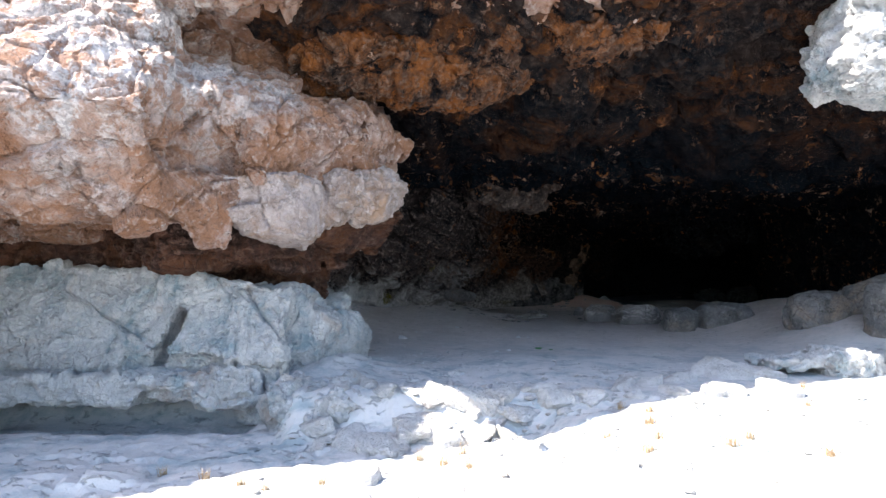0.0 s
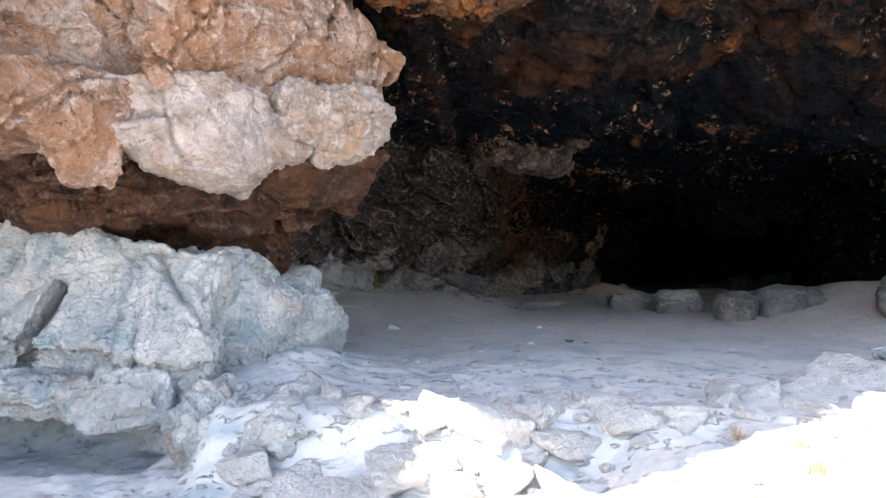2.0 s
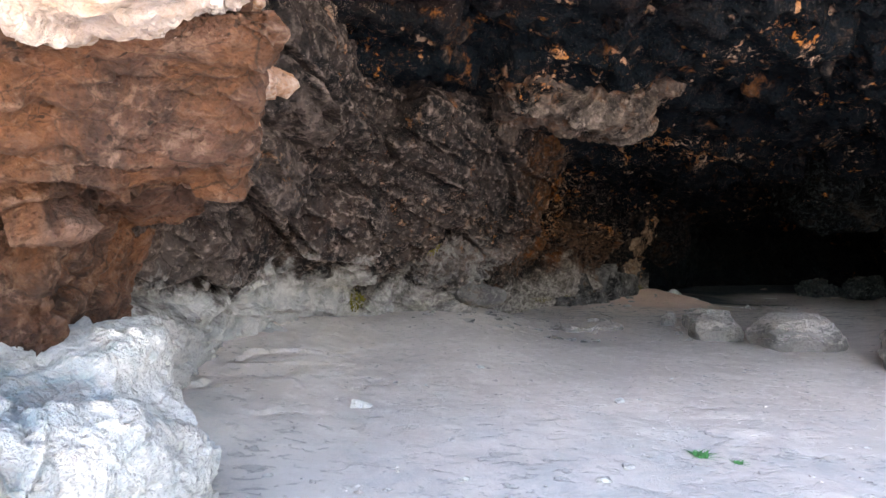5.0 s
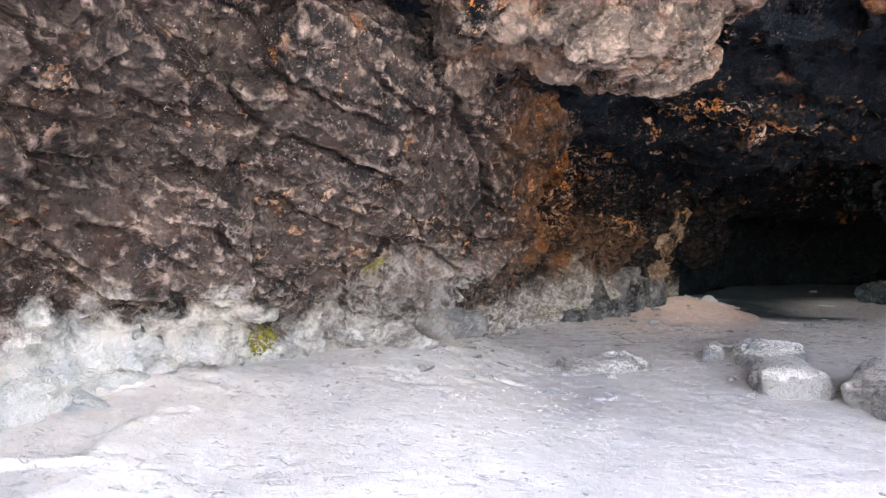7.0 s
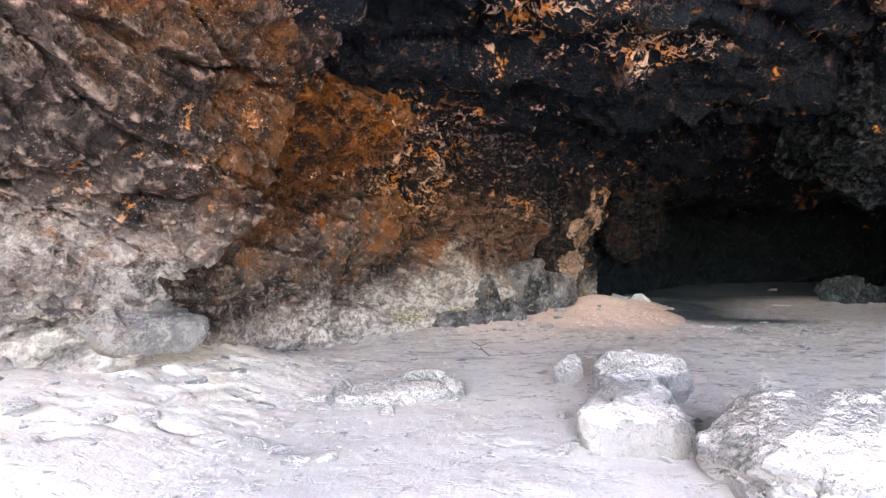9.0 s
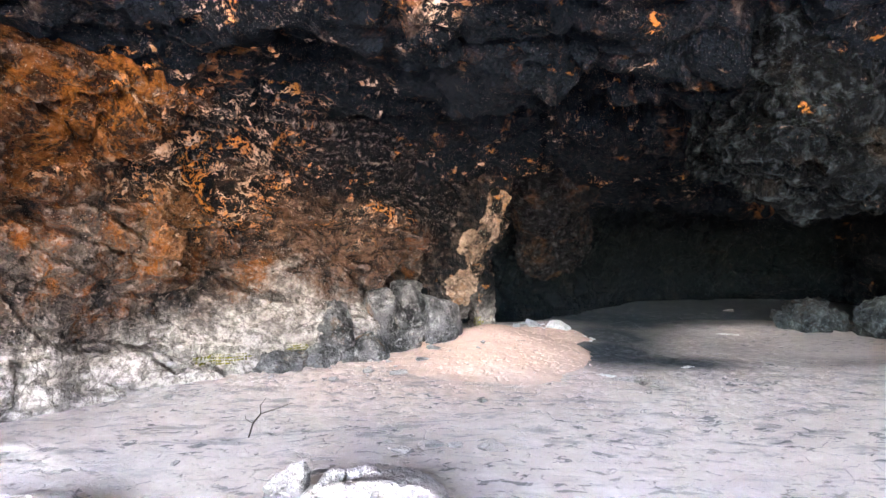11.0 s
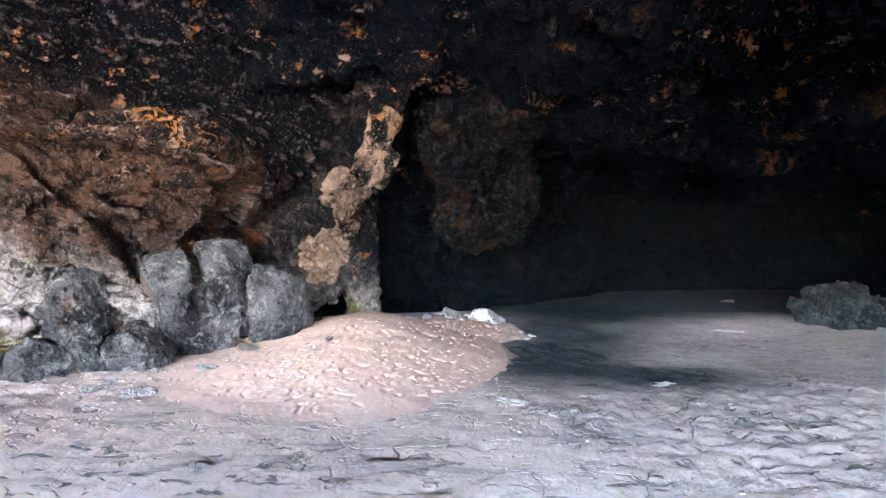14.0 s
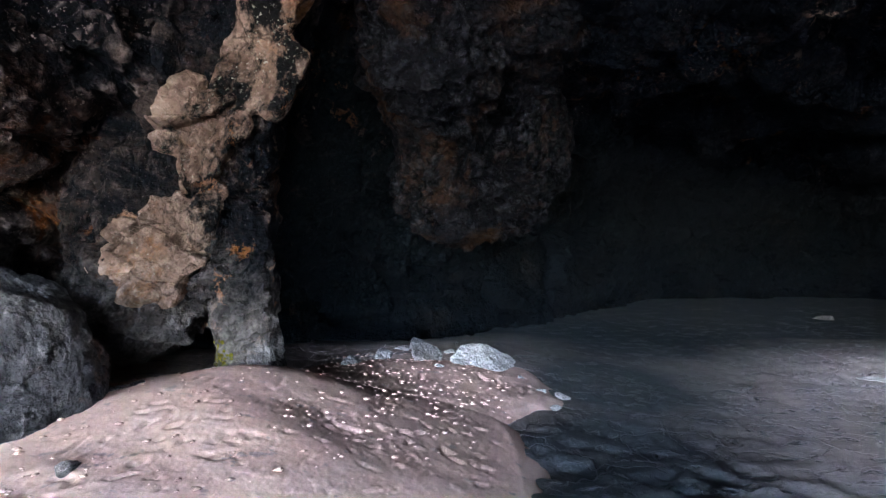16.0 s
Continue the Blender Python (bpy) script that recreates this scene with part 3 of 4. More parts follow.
DIRT = soil("pale_cave_dirt", (0.70, 0.61, 0.57), (0.59, 0.505, 0.47), (0.79, 0.71, 0.67), shade_spots=((5.95, 10.2, 1.1), (7.0, 10.0, 0.9), (6.3, 11.2, 1.2), (6.6, 12.6, 1.3), (7.3, 14.2, 1.7)), dust=((3.3, 9.7, 3.1, (0.74, 0.565, 0.495)), (5.2, 12.3, 1.2, (0.66, 0.49, 0.42))))
SAND = soil("pink_sand", (0.84, 0.575, 0.475), (0.77, 0.52, 0.43), (0.87, 0.64, 0.55), 1.5, thin=(0.60, 0.465, 0.415))


# ---- ground ----
def ground_height(x, y):
    p = np.stack([x, y, 0 * x], 1).astype(np.float32)
    cut = 1.7 * ramp(-x, 3.9, 4.7)
    z = -0.5 * ramp(-x, -0.5, 2.2) * ramp(-y + cut, 6.5, 7.3) * (1 - 0.75 * ramp(-y, 8.2, 9.8) * ramp(x, -3.0, -0.8))
    rough = 0.35 + 0.65 * ramp(vnoise(p, 1.7, 6), -0.2, 0.5)
    z = z + 0.035 * fbm(p, 2.2, 3, 4) + rough * (0.014 * np.abs(fbm(p, 0.42, 3, 9)) + 0.008 * np.abs(vnoise(p, 0.14, 2)))
    q = p + 0.05 * np.stack([vnoise(p, 0.2, 31), vnoise(p, 0.2, 32), 0 * x], 1).astype(np.float32)
    dents = ramp(vnoise(q, 0.13, 5), 0.46, 0.62) + 0.5 * ramp(vnoise(q, 0.2, 6), 0.5, 0.7)
    z -= (0.014 + 0.008 * ramp(y, 4.0, 6.0)) * dents * (0.25 + 0.75 * np.maximum(ramp(y, 5.0, 7.0), ramp(-y, 2.5, 4.5) * ramp(-x, 0.5, 2.0))) * rough * (1 - 0.6 * ramp(x, 5.5, 8))
    z += 0.08 * facets(p + 0.08 * np.stack([vnoise(p, 0.3, 51), vnoise(p, 0.3, 52), 0 * x], 1).astype(np.float32), 0.3, 8)[0] * ramp(-y, 3.5, 5.5) * ramp(-x, -1.5, 2.0)
    crumble = ramp(-x, -0.9, 0.6) * ramp(y, 1.4, 3.0) * (1 - ramp(y, 6.0, 7.5)) * ramp(vnoise(p, 1.3, 27), -0.6, 0.2)
    z += crumble * (0.07 * facets(q, 0.3, 12)[0] + 0.12 * facets(q, 0.13, 13)[0] - 0.045 * ramp(vnoise(q, 0.16, 28), 0.45, 0.6))
    z += 0.72 * ramp(x, 3.6, 7.2) * (1 - ramp(y, 1.6, 4.4)) * ramp(y, -5.5, -2.5)
    z += 0.40 * ramp(-x, -0.2, 2.2) * ramp(y, -2.6, 4.0) * (1 - ramp(y, 5.8, 7.0))
    bank = ramp(-x, 2.7, 4.5) * ramp(y, -3.6, -1.8) * (1 - ramp(y, 2.0, 3.2))
    z += bank * (0.20 + 0.10 * facets(p + 0.12 * np.stack([vnoise(p, 0.4, 81), vnoise(p, 0.4, 82), 0 * x], 1).astype(np.float32), 0.5, 23)[0])
    z += 0.12 * np.exp(-((x - 5.4) / 1.2) ** 2 - ((y - 13.2) / 0.7) ** 2) - 0.10 * ramp(x, 5.2, 7.0) * ramp(y, 9.2, 11.0) * (1 - ramp(y, 12.5, 14.0))
    z += 0.22 * facets(p + 0.1 * np.stack([vnoise(p, 0.4, 61), vnoise(p, 0.4, 62), 0 * x], 1).astype(np.float32), 0.45, 14)[0] * ramp(-y, 6.6, 7.6) * ramp(vnoise(p, 1.2, 15), -0.3, 0.4)
    z += 0.24 * np.exp(-((x + 3.65) / 0.6) ** 2 - ((y + 4.9) / 0.9) ** 2)
    z -= 0.22 * ramp(-x, 4.4, 4.9) * ramp(y, -6.75, -6.4) * (1 - ramp(y, -3.5, -3.0))
    z += 0.17 * facets(q, 0.13, 17)[0] * ramp(-y, 3.6, 5.2) * ramp(-x, 0.0, 2.0)
    joint = facets(q + 0.06 * np.stack([vnoise(p, 0.12, 71), vnoise(p, 0.12, 72), 0 * x], 1).astype(np.float32), 0.24, 21)
    z += (0.06 * joint[0] - 0.034 * np.exp(-(joint[1] / 0.03) ** 2)) * ramp(y, 6.0, 9.0) * ramp(vnoise(p, 1.1, 22), -0.5, 0.4) * (1 - 0.6 * ramp(y, 10.5, 12.5))
    far = np.maximum(np.hypot(x - 1, y + 2) - 25, 0)
    # The unseen drop past y -10.6 is added to weaken bounce into the cave.
    return z - 0.03 + far * 0.02 * vnoise(p, 40, 3) - 0.01 * far - 0.42 * np.clip(-y - 10.6, 0, 45)


def steps(a, b, h, reach):
    grow, s, v = [], h, 0.0
    while v < reach:
        s *= 1.16
        v += s
        grow.append(v)
    grow = np.array(grow)
    return np.concatenate([(a - grow)[::-1], np.arange(a, b + h / 2, h), b + grow])


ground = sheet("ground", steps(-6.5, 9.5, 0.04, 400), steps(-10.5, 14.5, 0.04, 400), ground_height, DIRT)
tagged(ground, "pale dusty dirt floor running from sunlit terrain into the cave", "ground", kind="structure")

# ---- the cave's shell ----
WEST_Y = [-5, -2, 0, 1, 2, 3, 4.25, 4.7, 5.7, 6.4, 8, 9, 9.6, 10.3, 11.0, 11.6, 12.4]
WEST_X = [[-5.2, -4.6, -4.6, -4.3, -4.1, -3.6, -1.7, -1.9, -1.1, -0.95, -0.2, 0.5, 1.6, 2.6, 2.75, 2.7, 2.8],
          [-5.2, -4.5, -4.5, -4.2, -3.95, -3.4, -1.5, -2.0, -1.15, -0.92, -0.15, 0.6, 1.7, 2.7, 2.85, 2.75, 2.8],
          [-5.2, -4.3, -4.15, -3.5, -2.9, -2.2, -1.0, -2.2, -1.25, -0.8, 0.0, 0.9, 2.0, 3.0, 3.1, 3.0, 3.0],
          [-4.7, -3.75, -3.45, -2.4, -1.5, -1.1, -0.3, -2.0, -1.5, -0.5, 0.3, 1.1, 1.9, 2.95, 3.4, 3.8, 3.6],
          [-4.5, -3.6, -3.1, -1.9, -1.0, -0.7, -0.1, -1.7, -1.4, -0.45, 0.2, 0.5, 1.1, 2.2, 3.0, 3.7, 3.6],
          [-4.2, -3.3, -2.4, -1.3, -0.7, -0.4, 0.4, -0.2, -0.1, 0.3, 1.0, 1.5, 2.2, 3.4, 4.0, 4.4, 4.2]]
WEST = levels(WEST_Y, [0.3, 0.85, 1.25, 2.0, 2.5, 3.2], WEST_X)


def west_field(p):
    x = WEST(p[:, 1], p[:, 2])
    return np.maximum.reduce([(p[:, 0] - x) * 0.75, x - 1.5 - p[:, 0], p[:, 1] - 13.4, -4.6 - p[:, 1], p[:, 2] - 4.4, -0.7 - p[:, 2]])


wall_west = rock("wall_west", west_field, 0.065, ROCK_SOOT, 0.72, 0.5, 21, (0.45, 0.85, -0.22, 2.1), fine=1.1, lo=(-6.9, -4.6, -0.7), hi=(5.2, 13.4, 4.4))
tagged(wall_west, "soot-blackened overhanging cave wall with rust stains and pale crusted foot", "cave wall", kind="structure")


def north_field(p):
    y = np.interp(p[:, 0], [2, 4, 5.5, 7, 9, 12, 16], [13.2, 13.8, 14.4, 16.2, 19, 19.6, 18.5]) - 0.35 * np.clip(p[:, 2] - 0.6, 0, 2)
    return np.maximum.reduce([(y - p[:, 1]) * 0.8, p[:, 1] - y - 1.5, p[:, 2] - 4.0, -0.7 - p[:, 2], 1.5 - p[:, 0], p[:, 0] - 16])


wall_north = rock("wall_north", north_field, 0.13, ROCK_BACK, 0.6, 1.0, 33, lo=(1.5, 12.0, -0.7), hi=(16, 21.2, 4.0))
tagged(wall_north, "dark soot-black rock at the back of the cave, colour deepened for gloom", "cave wall", kind="structure")


def east_field(p):
    x = np.interp(p[:, 1], [-6, 0, 4, 8, 12, 16, 20], [10.5, 10.5, 10.5, 10.8, 12.6, 14.5, 14.8]) - 0.3 * np.clip(p[:, 2] - 1, 0, 3)
    return np.maximum.reduce([(x - p[:, 0]) * 0.8, p[:, 0] - x - 1.5, p[:, 2] - 6.0, -0.7 - p[:, 2], -6.5 - p[:, 1], p[:, 1] - 20])


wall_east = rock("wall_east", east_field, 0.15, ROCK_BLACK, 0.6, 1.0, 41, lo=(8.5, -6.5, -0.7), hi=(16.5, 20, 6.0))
tagged(wall_east, "dark rough rock wall closing the cave", "cave wall", kind="structure")


def roof_field(p):
    z = np.interp(p[:, 1], [-6.4, -4.7, -2.2, -0.5, 4, 8, 10, 12, 14, 20], [5.3, 4.85, 3.9, 3.55, 3.45, 3.4, 3.15, 2.75, 2.4, 2.3])
    z = z + 0.25 * vnoise(p, 2.6, 17)
    return np.maximum.reduce([(z - p[:, 2]) * 0.9, p[:, 2] - z - 1.6, -6.3 - p[:, 1], p[:, 1] - 20.5, -6.5 - p[:, 0], p[:, 0] - 16])


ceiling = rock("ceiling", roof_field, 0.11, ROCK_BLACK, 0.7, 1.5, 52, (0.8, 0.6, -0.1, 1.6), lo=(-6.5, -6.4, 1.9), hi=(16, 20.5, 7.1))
tagged(ceiling, "low soot-black cave ceiling with rusty and pale flecks", "ceiling", kind="structure")


# ---- rock masses at the mouth ----
def thing(name, label, category, at=(0, 0, 0), group=""):
    ob = new(name)
    ob.location = at
    ob.empty_display_size = 0.2
    return tagged(ob, label, category, group)


def rock_part(name, parent, field, h, material, amp, grain, seed, label="", **more):
    ob = rock(name, field, h, material, amp, grain, seed, parent=parent, label=label, **more)
    ob.matrix_parent_inverse = Matrix.Translation(-Vector(parent.location))
    return ob


ledge = thing("rock_ledge", "bleached pale grey limestone ledge with deep cracks and a hollow below", "rock ledge", (-5.5, -5.2, -0.5))
shelf = joined([box((-7.4, -4.95, 0.48), (1.75, 0.9, 0.78), (-22, 0, 0)), box((-5.05, -5.05, 0.41), (0.85, 0.9, 0.70), (-24, 4, -6))], 0.3)
shelf = carved(shelf, box((-5.9, -6.1, 0.52), (0.032, 0.6, 0.55), (-26, 20, 0), 0.03))
shelf = carved(shelf, box((-5.4, -6.35, 0.16), (1.1, 0.42, 0.13), (0, 4, -4), 0.08))
rock_part("main_block", ledge, shelf, 0.045, ROCK_PALE, 0.34, 0.3, 61, fine=1.0)
rock_part("side_block", ledge, joined([box((-4.1, -4.35, 0.22), (0.56, 0.82, 0.62), (-14, 14, -30), 0.22), chunk((-4.08, -4.35, 0.25), (0.64, 0.86, 0.66), (-12, 12, -32), 12), box((-4.2, -3.75, 0.62), (0.48, 0.48, 0.42), (0, 0, 10), 0.12), box((-4.55, -4.55, 0.55), (0.5, 0.75, 0.58), (-14, 0, -10), 0.2)], 0.15), 0.045, ROCK_PALE, 0.3, 0.3, 63, fine=0.85)
rock_part("lower_slab", ledge, box((-6.9, -5.25, -0.08), (2.3, 1.12, 0.2), (0, 0, 2), 0.1), 0.06, ROCK_PALE, 0.22, 0.8, 64)
rock_part("foot_block", ledge, joined([chunk((-4.05, -6.2, -0.32), (0.5, 0.58, 0.40), (0, 0, 15), 14), box((-4.5, -5.3, -0.35), (0.5, 0.7, 0.3))], 0.1), 0.06, ROCK_PALE, 0.3, 0.8, 65)
rock_part("foot_block", ledge, chunk((-3.35, -6.45, -0.33), (0.46, 0.5, 0.36), (0, 10, -20), 15), 0.055, ROCK_PALE, 0.3, 0.8, 66)

overhang = thing("rock_overhang", "tan and rust-stained overhanging limestone prow beside the cave mouth", "rock overhang", (-5.2, -3.4, 1.0))
rock_part("upper_mass", overhang, carved(joined([box((-5.45, -4.95, 3.45), (2.6, 1.3, 1.15), (35, 0, 45), 0.2), box((-7.2, -6.9, 3.25), (1.7, 1.25, 1.2), (40, 0, 12), 0.2),
                                          box((-6.1, -4.7, 2.95), (2.5, 1.5, 0.9), (0, -3, 45), 0.2), box((-4.3, -5.6, 3.2), (0.8, 0.5, 0.5), (20, 0, 45), 0.15), box((-5.75, -6.5, 2.3), (0.85, 0.55, 0.55), (10, 0, 40), 0.15), box((-7.0, -6.9, 2.15), (1.1, 0.6, 0.5), (6, 0, 10), 0.15), box((-4.1, -5.2, 2.85), (1.25, 0.45, 0.36), (12, 0, 42), 0.15),
                                          box((-6.6, -3.8, 4.6), (3.0, 1.8, 0.9), (10, 0, 30), 0.3), box((-5.85, -7.88, 3.40), (0.68, 0.58, 0.36), (55, 0, 10), 0.12)]), box((-7.05, -7.0, 1.72), (1.75, 1.3, 0.46), (6, 4, 4), 0.25), 0.25), 0.055, ROCK_TAN, 0.55, 0.5, 71, fine=0.65)
rock_part("underside", overhang, joined([box((-4.2, -4.3, 2.1), (1.15, 1.15, 0.36), (-20, -8, 30)), box((-5.15, -4.8, 1.9), (1.4, 0.62, 0.4), (-10, 0, 45))]), 0.055, ROCK_BROWN, 0.5, 0.9, 72, "red-brown layered underside", bed=(0.75, 0.66, 0.0, 2.6))
# The third box is an added dark filler for the shaded recess at left.
rock_part("neck", overhang, joined([box((-4.7, -3.5, 1.2), (0.58, 0.85, 0.7), (0, 12, 15)), box((-5.6, -3.9, 1.3), (1.2, 0.8, 0.5)), box((-7.6, -4.7, 1.75), (1.9, 0.6, 0.55))]), 0.06, ROCK_BROWN, 0.35, 1.1, 73, "rough rust-brown neck")
rock_part("grey_block", overhang, joined([chunk((-4.42, -5.84, 2.38), (0.98, 0.56, 0.50), (-8, 8, 43), 5), box((-4.3, -5.55, 2.48), (0.80, 0.40, 0.30), (-8, 8, 43))], 0.1), 0.045, ROCK_GREY, 0.16, 0.4, 75, "grey-tan angular block", fine=0.8)
rock_part("tip_block", overhang, joined([chunk((-3.20, -5.0, 2.64), (0.58, 0.50, 0.42), (0, -8, 45), 8), box((-3.5, -5.1, 2.68), (0.6, 0.45, 0.32), (0, -6, 45))], 0.12), 0.045, ROCK_GREY, 0.16, 0.6, 76, "pale pitted tip")

# Mostly unseen; added so its edge draws the shadow line on the ground.
brow = rock("shadow_brow", joined([box((-2.6, -5.75, 6.2), (3.7, 1.5, 0.9), (0, 0, 25), 0.3), box((-7.0, -3.4, 6.2), (3.0, 3.0, 1.3), (0, 0, 0), 0.3)]), 0.13, ROCK_TAN, 0.5, 1.0, 77)
tagged(brow, "tan cliff brow added above the cave mouth to cast the ground shadow", "cliff")
# Added mass, largely unseen: stops sun and sky leaking in from the left.
cliff = rock("cliff", joined([box((-10.3, -6.0, 1.8), (1.6, 3.6, 3.2), (0, 0, 8), 0.3), box((-8.5, -2.0, 2.5), (3.0, 2.2, 3.4), (0, 0, 0), 0.3)]), 0.14, ROCK_PALE, 0.6, 1.0, 78)
tagged(cliff, "pale rock cliff added beside the cave mouth to block sun and sky", "cliff")
knob = rock("hanging_rock", joined([ball((-2.3, -4.4, 4.95), (1.25, 0.8, 0.8), (0, 10, 20)), ball((-1.3, -4.3, 5.0), (0.8, 0.6, 0.55)), ball((-3.0, -5.0, 4.7), (0.8, 0.6, 0.6)), ball((-1.8, -4.6, 5.5), (2.2, 1.1, 0.7)), ball((0.4, -4.9, 5.2), (1.0, 0.7, 0.45)), ball((-3.6, -4.9, 4.9), (0.9, 0.8, 0.7))]), 0.06, ROCK_LIP, 0.45, 1.4, 79)
tagged(knob, "dark brown pitted rock hanging from the lip of the cave mouth", "hanging rock")
lip = rock("hanging_rock", joined([box((5.2, -6.1, 5.1), (1.7, 0.9, 1.2), (0, 6, -12), 0.3), box((4.1, -5.9, 4.6), (0.6, 0.6, 0.6), (0, 0, 20))]), 0.08, ROCK_PALE, 0.5, 1.0, 87)
tagged(lip, "pale rock hanging over the cave mouth, its outer face in sun", "hanging rock")

# ---- rocks in the cave ----
hanging = rock("hanging_rock", joined([box((-0.4, 1.1, 3.95), (1.25, 0.9, 0.5), (0, 0, 12)), box((-0.45, 0.75, 3.5), (0.95, 0.6, 0.42), (0, 4, 12)), box((0.25, 0.75, 3.3), (0.32, 0.35, 0.24), (0, 0, 20)), box((-0.1, 0.5, 3.25), (0.5, 0.3, 0.2))]), 0.055, ROCK_HANG, 0.4, 0.9, 81)
tagged(hanging, "jagged grey rock hanging from the cave ceiling", "hanging rock")
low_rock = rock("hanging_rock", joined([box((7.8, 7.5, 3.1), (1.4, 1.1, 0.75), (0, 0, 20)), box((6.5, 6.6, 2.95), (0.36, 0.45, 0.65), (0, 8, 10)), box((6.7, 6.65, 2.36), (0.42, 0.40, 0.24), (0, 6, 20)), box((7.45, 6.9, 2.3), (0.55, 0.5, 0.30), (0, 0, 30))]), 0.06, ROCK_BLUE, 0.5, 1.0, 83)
tagged(low_rock, "dark blue-grey rock hanging low from the ceiling", "hanging rock")
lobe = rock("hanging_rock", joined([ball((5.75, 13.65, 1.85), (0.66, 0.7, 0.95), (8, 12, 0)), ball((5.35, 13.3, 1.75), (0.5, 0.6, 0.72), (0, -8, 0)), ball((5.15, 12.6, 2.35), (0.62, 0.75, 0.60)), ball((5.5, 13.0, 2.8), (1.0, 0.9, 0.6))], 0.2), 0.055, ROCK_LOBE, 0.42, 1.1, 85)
tagged(lobe, "rounded soot-black rock lobe at the back of the cave, colour deepened for gloom", "hanging rock")
pillar = thing("rock_pillar", "leaning sooty rock pillar with a pale flaked streak beside the sand heap", "rock pillar", (4.0, 11.9, -0.1))
pillar_body = rock_part("body", pillar, joined([box((4.14, 11.75, 0.45), (0.20, 0.32, 0.85), (4, -6, 12), 0.08), box((3.66, 11.75, 0.95), (0.32, 0.36, 0.46), (0, 16, 8), 0.10), box((3.92, 11.8, 1.6), (0.34, 0.36, 0.60), (3, 12, 10), 0.10), box((3.46, 11.85, 0.75), (0.22, 0.3, 0.42), (0, 10, 8), 0.10),
                                                box((4.22, 11.85, 2.45), (0.28, 0.42, 0.75), (4, 16, 10), 0.10), box((3.5, 12.0, 1.9), (0.36, 0.4, 1.0), (0, 6, 10), 0.12)], 0.10), 0.045, ROCK_PILLAR, 0.24, 0.8, 95)
rock_part("streak", pillar, joined([box((4.28, 11.47, 2.14), (0.15, 0.11, 0.42), (8, 24, 10), 0.05), box((4.40, 11.50, 1.90), (0.09, 0.09, 0.22), (6, 28, 10), 0.04), box((4.10, 11.48, 1.78), (0.10, 0.10, 0.18), (6, 30, 10), 0.04)], 0.05), 0.03, ROCK_STREAK, 0.12, 0.4, 96, "pale smooth flaked streak", fine=0.6)
rock_part("streak", pillar, joined([box((3.98, 11.45, 1.60), (0.20, 0.11, 0.18), (0, 30, 10), 0.05), box((3.96, 11.42, 1.22), (0.14, 0.11, 0.32), (0, 8, 10), 0.05), box((3.76, 11.42, 0.96), (0.20, 0.12, 0.26), (0, 32, 10), 0.05)], 0.06), 0.03, ROCK_STREAK, 0.34, 0.2, 97, "pale crumbly flaked streak")


def foot_rock(c, half, rot, seed):
    ob = rock("boulder", chunk(c, tuple(1.25 * v for v in half), rot, seed, 11), 0.035, ROCK_FOOT, 0.14, 0.12, seed, fine=0.6)
    return tagged(ob, "blue-grey angular rock block at the foot of the cave wall", "boulder", "blocks at the foot of the wall")


foot_rock((3.42, 10.82, 0.30), (0.29, 0.30, 0.36), (0, 16, 15), 112)
foot_rock((2.98, 10.78, 0.62), (0.22, 0.28, 0.40), (0, -14, 30), 106)
foot_rock((2.88, 10.50, 0.12), (0.19, 0.20, 0.30), (0, 20, 10), 102)
foot_rock((2.50, 10.42, 0.42), (0.21, 0.24, 0.46), (6, -16, 35), 103)
foot_rock((2.36, 10.02, 0.06), (0.21, 0.20, 0.26), (0, 12, 20), 107)
foot_rock((1.98, 10.02, 0.36), (0.22, 0.24, 0.42), (0, -18, 10), 108)
foot_rock((1.78, 9.62, 0.05), (0.22, 0.18, 0.20), (0, 8, 40), 113)
foot_rock((1.28, 9.38, 0.06), (0.30, 0.24, 0.18), (0, 0, 5), 104)
foot_rock((3.66, 11.22, 0.1), (0.14, 0.14, 0.16), (0, 0, 40), 105)


def floor_boulder(c, half, rot, seed, label="pale weathered boulder resting on the dirt floor", material=None):
    core = box((c[0], c[1], c[2] - half[2] * 0.25), (half[0] * 0.82, half[1] * 0.86, half[2]), rot, min(half) * 0.7)
    side = chunk((c[0] - half[0] * 0.25, c[1] - half[1] * 0.2, c[2] - 0.05), tuple(0.72 * v for v in half), (rot[0], rot[1], rot[2] + 20), seed)
    top = chunk((c[0] + half[0] * 0.3, c[1] + half[1] * 0.25, c[2]), tuple(0.72 * v for v in half), (rot[0] + 6, rot[1], rot[2] - 15), seed + 40)
    ob = rock("boulder", joined([core, side, top], 0.2), 0.045, material or ROCK_SHADED, 0.20, 0.28, seed, fine=0.5)
    return tagged(ob, label, "boulder", "boulders on the cave floor")


floor_boulder((3.48, 2.35, 0.14), (0.62, 0.80, 0.42), (0, 0, -18), 91, "large white-crusted flat-topped boulder on the dirt floor", ROCK_DUST)
floor_boulder((3.8, 0.35, 0.22), (0.42, 0.4, 0.34), (0, 0, -20), 92)
floor_boulder((2.68, 3.48, 0.03), (0.38, 0.48, 0.25), (0, 0, -12), 93, "low flat-topped crumbly boulder on the dirt floor", ROCK_DUST)
floor_boulder((3.12, 4.72, 0.05), (0.42, 0.42, 0.24), (0, 0, 14), 99, "low flat-topped crumbly boulder on the dirt floor", ROCK_DUST)
floor_boulder((2.52, 5.18, 0.06), (0.14, 0.13, 0.17), (0, 0, 14), 100, "small pale boulder on the dirt floor", ROCK_DUST)
